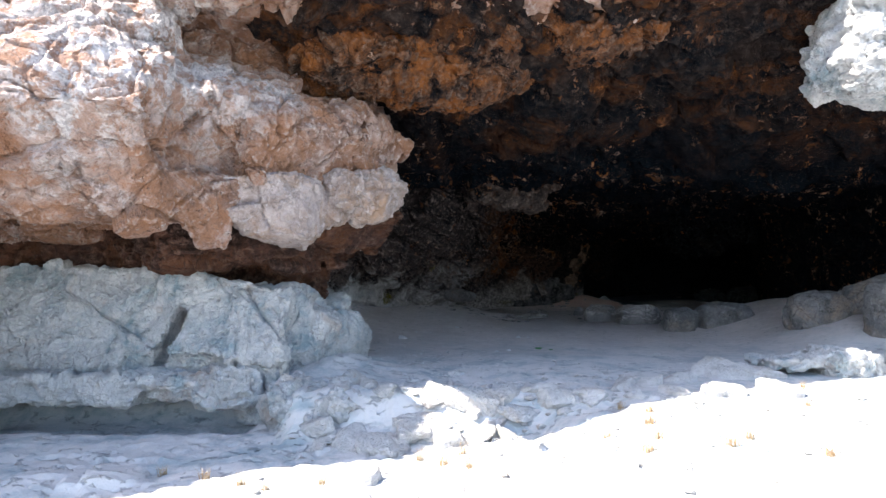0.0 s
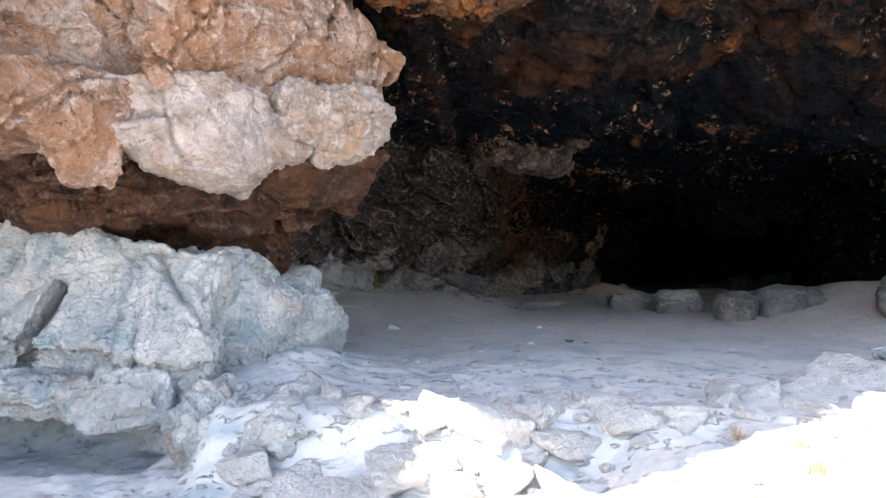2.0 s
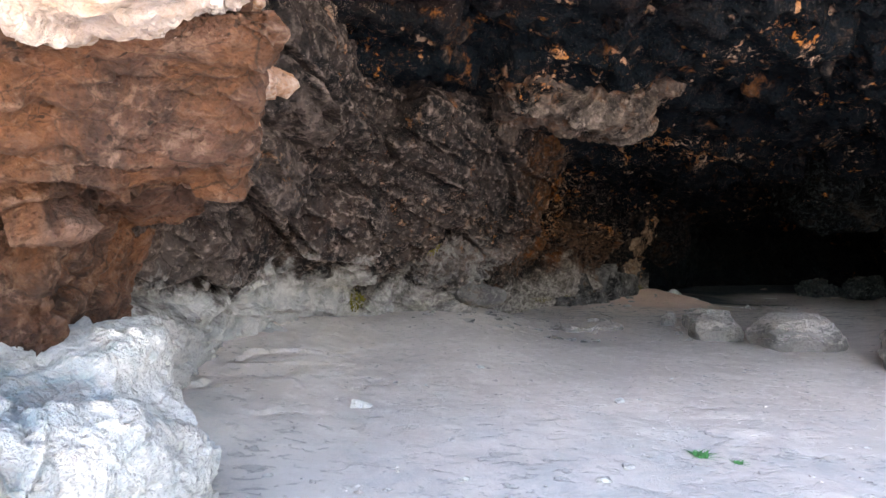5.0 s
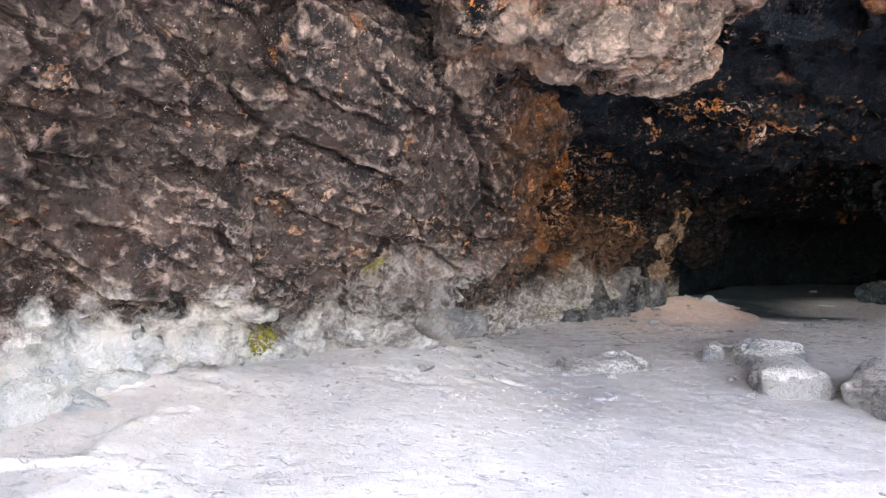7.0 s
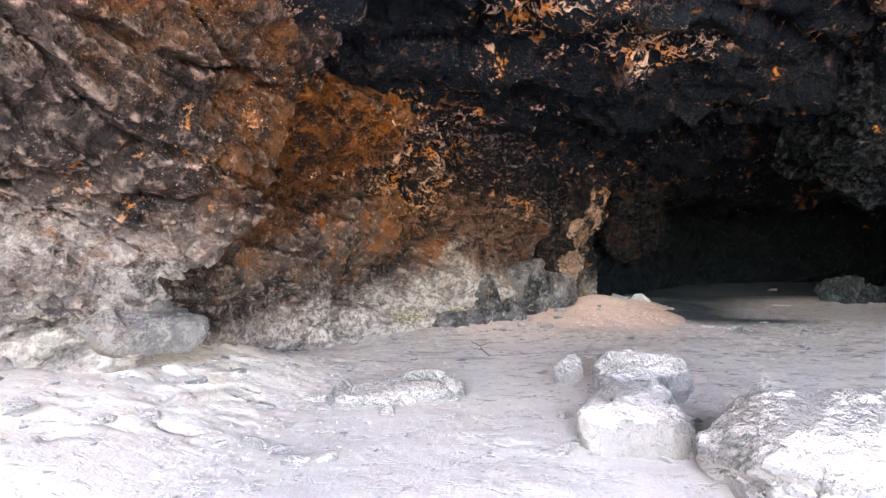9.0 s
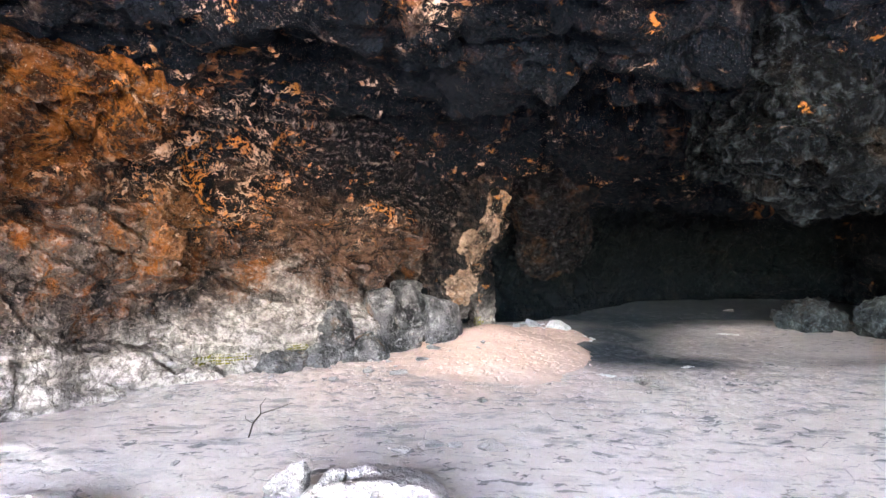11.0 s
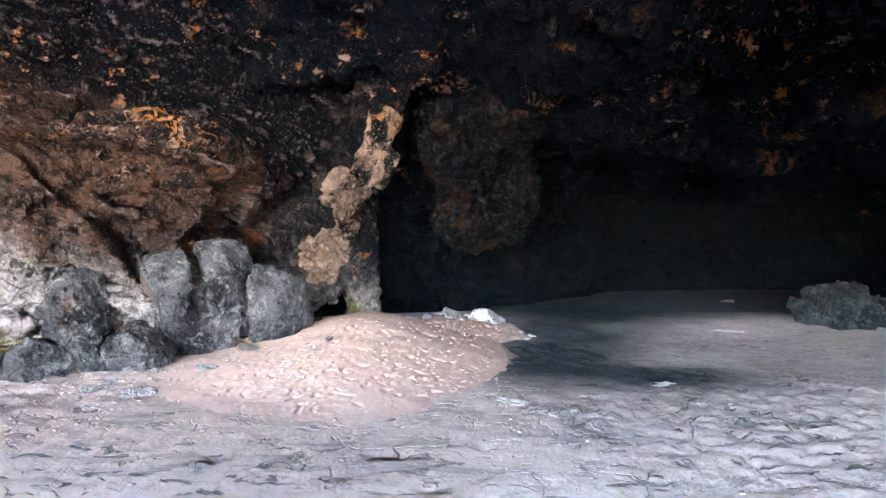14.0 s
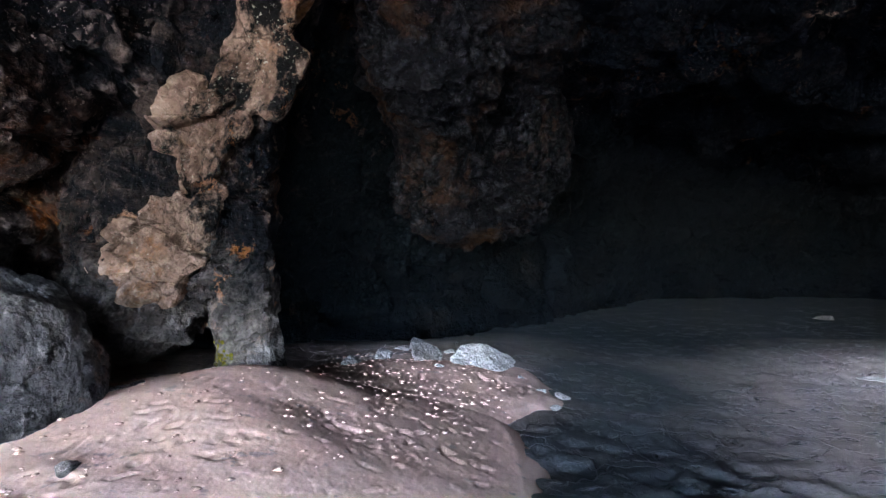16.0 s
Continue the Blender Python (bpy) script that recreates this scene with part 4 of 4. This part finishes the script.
floor_boulder((0.75, 4.75, -0.08), (0.6, 0.38, 0.17), (0, 0, 12), 128, "low grey rock outcrop half buried in the dirt floor", ROCK_DUST)
floor_boulder((-1.38, 4.25, 0.72), (0.42, 0.34, 0.16), (0, 6, 25), 129, "smooth grey boulder lodged at the foot of the cave wall", ROCK_SMOOTH)
LOW = "low grey rock outcrop half buried in the dirt floor"
floor_boulder((5.85, 8.62, -0.06), (0.34, 0.22, 0.10), (0, 0, 10), 123, LOW, ROCK_DUST)
floor_boulder((4.95, 0.5, 0.3), (0.75, 0.5, 0.42), (0, -8, -15), 94)
floor_boulder((5.75, -1.95, 0.6), (0.72, 0.5, 0.55), (0, -10, -20), 96)
floor_boulder((7.2, -1.9, 0.7), (1.1, 0.9, 0.85), (0, -12, -10), 97)
floor_boulder((6.15, -3.4, 0.7), (0.45, 0.5, 0.8), (0, 0, 20), 98, "tall pale boulder standing at the edge of the cave mouth")


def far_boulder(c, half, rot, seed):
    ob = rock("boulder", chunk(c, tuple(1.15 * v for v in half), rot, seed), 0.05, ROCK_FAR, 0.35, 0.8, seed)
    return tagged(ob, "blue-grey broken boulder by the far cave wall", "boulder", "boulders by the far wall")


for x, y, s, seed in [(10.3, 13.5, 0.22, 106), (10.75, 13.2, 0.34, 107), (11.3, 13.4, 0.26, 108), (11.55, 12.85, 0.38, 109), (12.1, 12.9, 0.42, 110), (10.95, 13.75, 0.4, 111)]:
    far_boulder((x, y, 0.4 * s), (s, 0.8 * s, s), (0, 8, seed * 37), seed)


slab = rock("flat_slab", joined([box((3.15, -5.35, 0.16), (0.62, 0.35, 0.09), (0, -3, 8), 0.05), box((3.75, -5.4, 0.1), (0.35, 0.4, 0.25), (0, 0, 10))], 0.08), 0.045, ROCK_PALE, 0.15, 0.5, 125)
tagged(slab, "flat pale slab bridging a small dark gap at the sunlit rim", "rock slab")


# ---- sand heap ----
def mound_height(x, y):
    p = np.stack([x, y, 0 * x], 1).astype(np.float32)
    r = np.hypot((x - 4.3) / np.where(x > 4.3, 1.4, 1.95), (y - 11.25) / np.where(y > 11.25, 1.05, 2.9)) + 0.05 * vnoise(p, 0.5, 46)
    z = 0.40 * np.clip(1.015 - np.sqrt(r * r + 0.02), 0, 1) ** 1.1 - 0.7 * np.clip(r - 1.0, 0, 1) - 0.01
    apron = np.hypot((x - 5.05) / 1.0, (y - 12.4) / 1.05) + 0.08 * vnoise(p, 0.5, 44) + 0.06 * vnoise(p, 0.17, 45)
    z = np.maximum(z, 0.14 * np.clip(1 - apron, 0, 1) ** 0.9 - 0.5 * np.clip(apron - 1.0, 0, 1) - 0.01)
    r = np.minimum(r, apron)
    q = p + 0.05 * np.stack([vnoise(p, 0.13, 41), vnoise(p, 0.13, 42), 0 * x], 1).astype(np.float32)
    rough = 0.3 + 0.7 * ramp(vnoise(p, 0.5, 8), -0.4, 0.4)
    lump = facets(q, 0.06, 24)
    pits, grains = facets(q, 0.075, 31)[0] / 0.075, facets(q, 0.05, 33)[0] / 0.05
    clods = 0.015 * lump[0] + 0.004 * fbm(q, 0.12, 3, 12) - 0.020 * ramp(-pits, 0.42, 0.52) + 0.006 * ramp(grains, 0.34, 0.46)
    return z + ramp(1.0 - r, 0.0, 0.12) * (0.015 * fbm(p, 0.35, 2, 5) + clods * rough * (0.4 + 0.6 * ramp(r, 0.15, 0.5)))


mound = sheet("sand_mound", np.linspace(2.3, 6.4, 330), np.linspace(8.4, 13.4, 400), mound_height, SAND)
tagged(mound, "heap of fine pinkish sand against the cave wall", "sand mound")


# ---- loose stones ----
def stone_mesh(seed, flat):
    """An angular broken stone about one metre in radius, to be scaled down."""
    at = (3.0 * seed, 0, 0)
    ob = rock("stone", chunk(at, (1.05, 0.9, flat), (0, 0, 0), seed, 9), 0.14, ROCK_LOOSE, 0.22, 0.5, seed, fine=0.5, split=0)
    me = ob.data
    me.transform(Matrix.Translation((-at[0], 0, 0)))
    bpy.data.objects.remove(ob)
    return me


STONES = [stone_mesh(200 + n, f) for n, f in enumerate((0.75, 0.6, 0.5, 0.85, 0.45, 0.65, 0.7, 0.55))]


def surface_z(x, y):
    a, b = np.array([x], float), np.array([y], float)
    z = ground_height(a, b)[0]
    if 2.3 < x < 6.4 and 8.4 < y < 13.4:
        z = max(z, mound_height(a, b)[0])
    return float(z)


def lay_stone(x, y, s, label="pale loose stone lying on the dirt floor", group="loose stones on the floor"):
    ob = new("stone", STONES[random.randrange(8)])
    ob.matrix_world = Matrix.Translation((x, y, surface_z(x, y) - 0.04 * s)) @ Euler((random.uniform(-0.3, 0.3), random.uniform(-0.3, 0.3), random.uniform(0, 6.3))).to_matrix().to_4x4() @ Matrix.Diagonal((s, s * random.uniform(0.7, 1.0), s * 0.75, 1))
    if y > 0 and not label.startswith("white"):
        ob.material_slots[0].link = "OBJECT"
        ob.material_slots[0].material = ROCK_DUST
    return tagged(ob, label, "stone", group)


RIM = [(-2.45, -7.0, 0.30), (-2.85, -7.4, 0.30), (-2.05, -7.15, 0.26), (-1.65, -7.1, 0.24), (-1.25, -6.95, 0.25), (-0.75, -6.75, 0.30), (-0.3, -6.85, 0.20), (-3.2, -7.2, 0.26), (-3.6, -7.0, 0.24),
       (-2.25, -6.7, 0.18), (-1.45, -6.7, 0.16), (-1.0, -6.5, 0.15), (0.15, -6.6, 0.17), (0.6, -6.35, 0.18), (1.1, -6.1, 0.22), (1.85, -5.75, 0.40), (2.45, -5.65, 0.28), (1.3, -6.9, 0.26), (2.1, -6.5, 0.16), (-2.95, -8.9, 0.15), (4.3, -5.2, 0.4), (5.0, -4.6, 0.45), (2.05, -6.85, 0.26), (-0.5, -6.45, 0.15), (-0.95, -6.55, 0.16), (-1.35, -6.65, 0.2), (-1.75, -6.75, 0.3), (-2.3, -6.95, 0.28), (0.35, -6.2, 0.2), (-2.95, -8.45, 0.16), (-2.55, -9.0, 0.2)]
for x, y, s in RIM:
    lay_stone(x, y, s, "white angular rock along the rim of the cave floor", "rocks along the rim of the cave floor")
WHITE = "white stone lying by the sand heap at the back"
for x, y, s in [(5.2, 12.9, 0.20), (5.65, 12.85, 0.27), (5.38, 13.0, 0.06), (4.85, 12.95, 0.09), (5.0, 13.1, 0.08), (6.15, 12.25, 0.06), (6.06, 11.95, 0.05), (4.6, 12.75, 0.10), (5.45, 12.6, 0.05), (5.9, 12.5, 0.04), (6.0, 12.2, 0.035), (5.3, 12.4, 0.04)]:
    lay_stone(x, y, s, WHITE, "white stones behind the sand heap")
for x, y, s in [(-1.9, -5.35, 0.12), (-1.57, -6.4, 0.13), (-2.85, -1.4, 0.09), (-0.8, -2.85, 0.06), (10.5, 16.3, 0.12), (6.0, 8.35, 0.11), (3.9, 7.7, 0.07), (0.3, 2.9, 0.08),
                (2.1, 3.1, 0.07), (-0.3, 4.1, 0.08), (3.9, 6.2, 0.11), (3.62, 6.3, 0.07), (3.45, 6.35, 0.10), (3.2, 6.2, 0.08), (3.05, 6.45, 0.05), (3.2, 9.6, 0.09), (2.9, 9.1, 0.11), (3.35, 10.2, 0.10), (4.05, 10.15, 0.05)]:
    lay_stone(x, y, s)


def strew(count, x0, x1, y0, y1, s0, s1, group):
    for _ in range(count):
        x, y = random.uniform(x0, x1), random.uniform(y0, y1)
        s = s0 + (s1 - s0) * random.random() ** 2.5
        lay_stone(x, y, s, group=group)


strew(80, -3.8, 0.8, -7.4, -6.1, 0.04, 0.2, "rocks along the rim of the cave floor")
strew(70, -3.4, 1.0, 2.6, 5.8, 0.02, 0.11, "rubble along the foot of the wall")
strew(12, -4.4, -2.6, -7.0, -3.2, 0.02, 0.09, "stones by the ledge")
strew(28, -2.8, 3.5, -6.3, 0.5, 0.02, 0.07, "loose stones on the floor")
strew(18, 0.2, 7.5, 4.5, 10.5, 0.015, 0.05, "loose stones on the floor")
strew(26, 2.2, 3.6, 2.9, 5.5, 0.02, 0.10, "rubble round the crumbly boulder")
strew(16, 0.4, 2.9, 8.6, 10.0, 0.02, 0.09, "rubble along the foot of the wall")
strew(24, -3.0, 4.5, -9.5, -6.6, 0.03, 0.14, "stones on the sunlit ground")


def scatter(name, count, boxes, s0, s1, material, seed):
    """Many small pebbles or clods in one mesh."""
    r = np.random.RandomState(seed)
    proto = np.array([(1, 0, 0), (-1, 0, 0), (0, 1, 0), (0, -1, 0), (0, 0, 1), (0, 0, -0.4)], float)
    faces = np.array([(0, 2, 4), (2, 1, 4), (1, 3, 4), (3, 0, 4), (2, 0, 5), (1, 2, 5), (3, 1, 5), (0, 3, 5)])
    verts, quads = [], []
    which = r.randint(0, len(boxes), count)
    b = np.array(boxes)[which]
    x, y = b[:, 0] + (b[:, 1] - b[:, 0]) * r.rand(count), b[:, 2] + (b[:, 3] - b[:, 2]) * r.rand(count)
    z = ground_height(x, y)
    inside = (x > 2.3) & (x < 6.4) & (y > 8.4) & (y < 13.4)
    z = np.where(inside, np.maximum(z, mound_height(x, y)), z)
    s = s0 + (s1 - s0) * r.rand(count) ** 3
    a = r.rand(count) * 6.3
    shape = proto[None] * (0.6 + 0.8 * r.rand(count, 6, 1)) * s[:, None, None]
    c, n = np.cos(a)[:, None], np.sin(a)[:, None]
    px, py = shape[..., 0] * c - shape[..., 1] * n, shape[..., 0] * n + shape[..., 1] * c
    verts = np.stack([px + x[:, None], py + y[:, None], shape[..., 2] * 0.45 + z[:, None] + 0.2 * s[:, None]], -1).reshape(-1, 3)
    tris = (faces[None] + 6 * np.arange(count)[:, None, None]).reshape(-1, 3)
    return new(name, mesh_of(name, verts, tris, material))


grit = scatter("grit", 800, [(-4.5, -1.0, -7.2, -3.0), (-3, 2.5, -6.8, -4.5), (-4, 5, -10, -6)], 0.012, 0.06, ROCK_LOOSE, 8)
tagged(grit, "broken pale grit and chips over the ground by the ledge", "grit", kind="stuff")
pebbles = scatter("pebbles", 4500, [(-3.5, 4, -7, 1), (-4, 2, -7, -3), (0, 8, 4, 9), (-3, 0.5, 1.5, 5.5), (1, 3, 8, 10), (-4, 5, -10, -6)], 0.005, 0.022, DIRT, 5)
tagged(pebbles, "small pale pebbles and grit strewn over the dirt floor", "pebbles", kind="stuff")
clods = scatter("sand_clods", 1500, [(2.9, 5.5, 9.0, 12.0), (4.4, 5.8, 11.6, 13.0)], 0.004, 0.022, SAND, 6)
tagged(clods, "small clods of pinkish sand on the sand heap", "sand clods", kind="stuff")


# ---- plants ----
def leafy(name, base, tip, roughness=0.7):
    m, t, b = shader(name, roughness)
    t.links.new(mix(t, span(t, noise_node(t, 14, 4, 0.6), 0.35, 0.65), base, tip), b.inputs["Base Color"])
    return m


GREEN = leafy("green_leaf", (0.03, 0.16, 0.05), (0.07, 0.28, 0.10))
STRAW = leafy("dry_straw", (0.30, 0.21, 0.12), (0.46, 0.35, 0.22))
MOSS = leafy("yellow_green_moss", (0.055, 0.05, 0.006), (0.17, 0.14, 0.014), 0.95)


def blades(name, count, height, spread, width, material, seed, droop=0.5):
    """A tuft of thin bent blades."""
    r = random.Random(seed)
    bm = bmesh.new()
    for _ in range(count):
        a, lean, h = r.uniform(0, 6.3), r.uniform(0.1, 1.0) * spread, height * r.uniform(0.45, 1.0)
        w, x, y = width * r.uniform(0.6, 1.2), r.uniform(-0.3, 0.3) * spread, r.uniform(-0.3, 0.3) * spread
        d, side = Vector((math.cos(a), math.sin(a), 0)), Vector((-math.sin(a), math.cos(a), 0))
        last = None
        for k in range(4):
            f = k / 3
            c = Vector((x, y, 0)) + d * (lean * f ** 1.6) + Vector((0, 0, h * (f - droop * f * f * 0.6)))
            pair = (bm.verts.new(c - side * w * (1.05 - f)), bm.verts.new(c + side * w * (1.05 - f)))
            if last:
                bm.faces.new((last[0], last[1], pair[1], pair[0]))
            last = pair
    me = bpy.data.meshes.new(name)
    bm.to_mesh(me)
    bm.free()
    me.materials.append(material)
    return me


weed = new("weed", blades("weed", 70, 0.10, 0.14, 0.012, GREEN, 3, 0.9))
weed.location = (-0.19, -2.6, surface_z(-0.19, -2.6) - 0.01)
tagged(weed, "small low bright green weed growing in the dirt", "weed")
weed_b = new("weed", weed.data)
weed_b.matrix_world = Matrix.Translation((0.02, -2.75, surface_z(0.02, -2.75) - 0.01)) @ Matrix.Scale(0.6, 4)
tagged(weed_b, "small low bright green weed growing in the dirt", "weed")
TUFTS = [blades("dry_grass_tuft", 46, 0.26, 0.16, 0.004, STRAW, 20 + n, 0.5) for n in range(3)]
for n, (x, y, s) in enumerate([(-0.35, -8.9, 1.0), (-0.15, -8.6, 0.9), (-0.55, -8.3, 0.7), (-2.15, -7.9, 1.0), (-2.4, -7.75, 0.8), (-1.9, -8.1, 0.8), (-4.1, -8.4, 0.9), (-3.8, -8.6, 0.7), (-4.5, -8.2, 0.8),
                               (-3.3, -8.5, 0.7), (-2.6, -9.7, 1.0), (-2.3, -9.9, 0.9), (1.0, -9.3, 0.8), (1.9, -7.6, 0.6), (-0.05, -8.1, 1.0), (0.1, -7.7, 0.8), (-0.1, -7.3, 0.7), (0.34, -9.0, 0.9), (0.6, -8.8, 0.8), (-1.93, -7.6, 0.9), (2.4, -6.7, 0.6), (2.9, -7.6, 0.6), (2.6, -6.4, 0.6), (-5.0, -8.0, 0.7)]):
    ob = new("dry_grass_tuft", TUFTS[n % 3])
    ob.matrix_world = Matrix.Translation((x, y, surface_z(x, y) - 0.01)) @ Matrix.Rotation(n * 1.7, 4, "Z") @ Matrix.Scale(s, 4)
    tagged(ob, "dry straw-coloured grass tuft on bare ground", "grass tuft", "dry grass tufts at the mouth")


def moss_patch(centre, reach, count, size, seed, host):
    """Cushions of moss that cling to the rock round a point."""
    verts, normals = SURFACES[host]
    gap = verts - np.array(centre)
    near = np.argsort((gap * gap).sum(1))[:4000]
    home = verts[near[0]]
    off = (verts[near] - home) / np.array(reach)
    near = near[((off * off).sum(1) < 1)]
    r = random.Random(seed)
    bm = bmesh.new()
    for _ in range(count):
        k = near[r.randrange(len(near))]
        s = size * r.uniform(0.5, 1.2)
        m = Matrix.Translation(Vector(verts[k]) + Vector(normals[k]) * s * 0.1) @ Vector(normals[k]).to_track_quat("Z", "Y").to_matrix().to_4x4() @ Matrix.Diagonal((s, s, s * 0.4, 1))
        bmesh.ops.create_icosphere(bm, subdivisions=1, radius=1.0, matrix=m)
    me = bpy.data.meshes.new("moss_patch")
    bm.to_mesh(me)
    bm.free()
    me.materials.append(MOSS)
    ob = new("moss_patch", me)
    return tagged(ob, "yellow-green moss cushions clinging to the rock wall", "moss", kind="stuff")


moss_patch((-3.7, 3.0, 0.72), (0.24, 0.24, 0.36), 600, 0.017, 1, wall_west.name)
moss_patch((-2.05, 2.85, 1.5), (0.32, 0.3, 0.14), 420, 0.016, 2, wall_west.name)
moss_patch((0.5, 9.25, 0.12), (0.45, 0.4, 0.07), 300, 0.014, 3, wall_west.name)
moss_patch((1.55, 9.8, 0.2), (0.4, 0.3, 0.07), 260, 0.014, 4, wall_west.name)
moss_patch((4.0, 11.5, 0.3), (0.12, 0.2, 0.16), 180, 0.013, 5, pillar_body.name)

# ---- litter ----
TWIG = leafy("dark_twig_bark", (0.035, 0.026, 0.022), (0.08, 0.06, 0.05), 0.85)
boughs = bpy.data.curves.new("twig", "CURVE")
boughs.dimensions, boughs.bevel_depth, boughs.bevel_resolution = "3D", 0.007, 2
for way in ([(1.80, 6.60, 1.0), (1.72, 6.95, 0.9), (1.70, 7.25, 0.8), (1.60, 7.55, 0.6), (1.57, 7.85, 0.3)], [(1.70, 7.25, 0.6), (1.83, 7.45, 0.5), (1.90, 7.68, 0.25)], [(1.72, 6.95, 0.5), (1.60, 7.10, 0.4), (1.56, 7.22, 0.2)]):
    line = boughs.splines.new("POLY")
    line.points.add(len(way) - 1)
    for spot, (x, y, thick) in zip(line.points, way):
        spot.co, spot.radius = (x, y, surface_z(x, y) + 0.012, 1), thick
boughs.materials.append(TWIG)
twig = new("twig", boughs)
tagged(twig, "thin dark dry branched twig lying on the dirt floor", "twig")
PAPER, pt, pb = shader("white_paper", 0.7)
pt.links.new(mix(pt, span(pt, noise_node(pt, 30, 4, 0.6), 0.3, 0.7), (0.72, 0.70, 0.66), (0.85, 0.84, 0.82)), pb.inputs["Base Color"])
for x, y, s in [(6.79, 9.55, 0.10), (5.54, 8.88, 0.11), (9.0, 13.1, 0.20)]:
    bm = bmesh.new()
    bmesh.ops.create_grid(bm, x_segments=10, y_segments=8, size=1.0)
    bmesh.ops.solidify(bm, geom=bm.faces[:], thickness=0.02)
    for v in bm.verts:
        n = noise.noise(v.co * 1.7 + Vector((x, y, 0)))
        v.co = Vector((v.co.x * s, v.co.y * s * 0.55, v.co.z * s + 0.14 * s * abs(n) + 0.006))
    me = bpy.data.meshes.new("paper_scrap")
    bm.to_mesh(me)
    bm.free()
    me.materials.append(PAPER)
    ob = new("paper_scrap", me)
    ob.matrix_world = Matrix.Translation((x, y, surface_z(x, y))) @ Matrix.Rotation(x, 4, "Z")
    tagged(ob, "crumpled white paper scrap lying on the dirt floor", "paper", "litter on the cave floor")
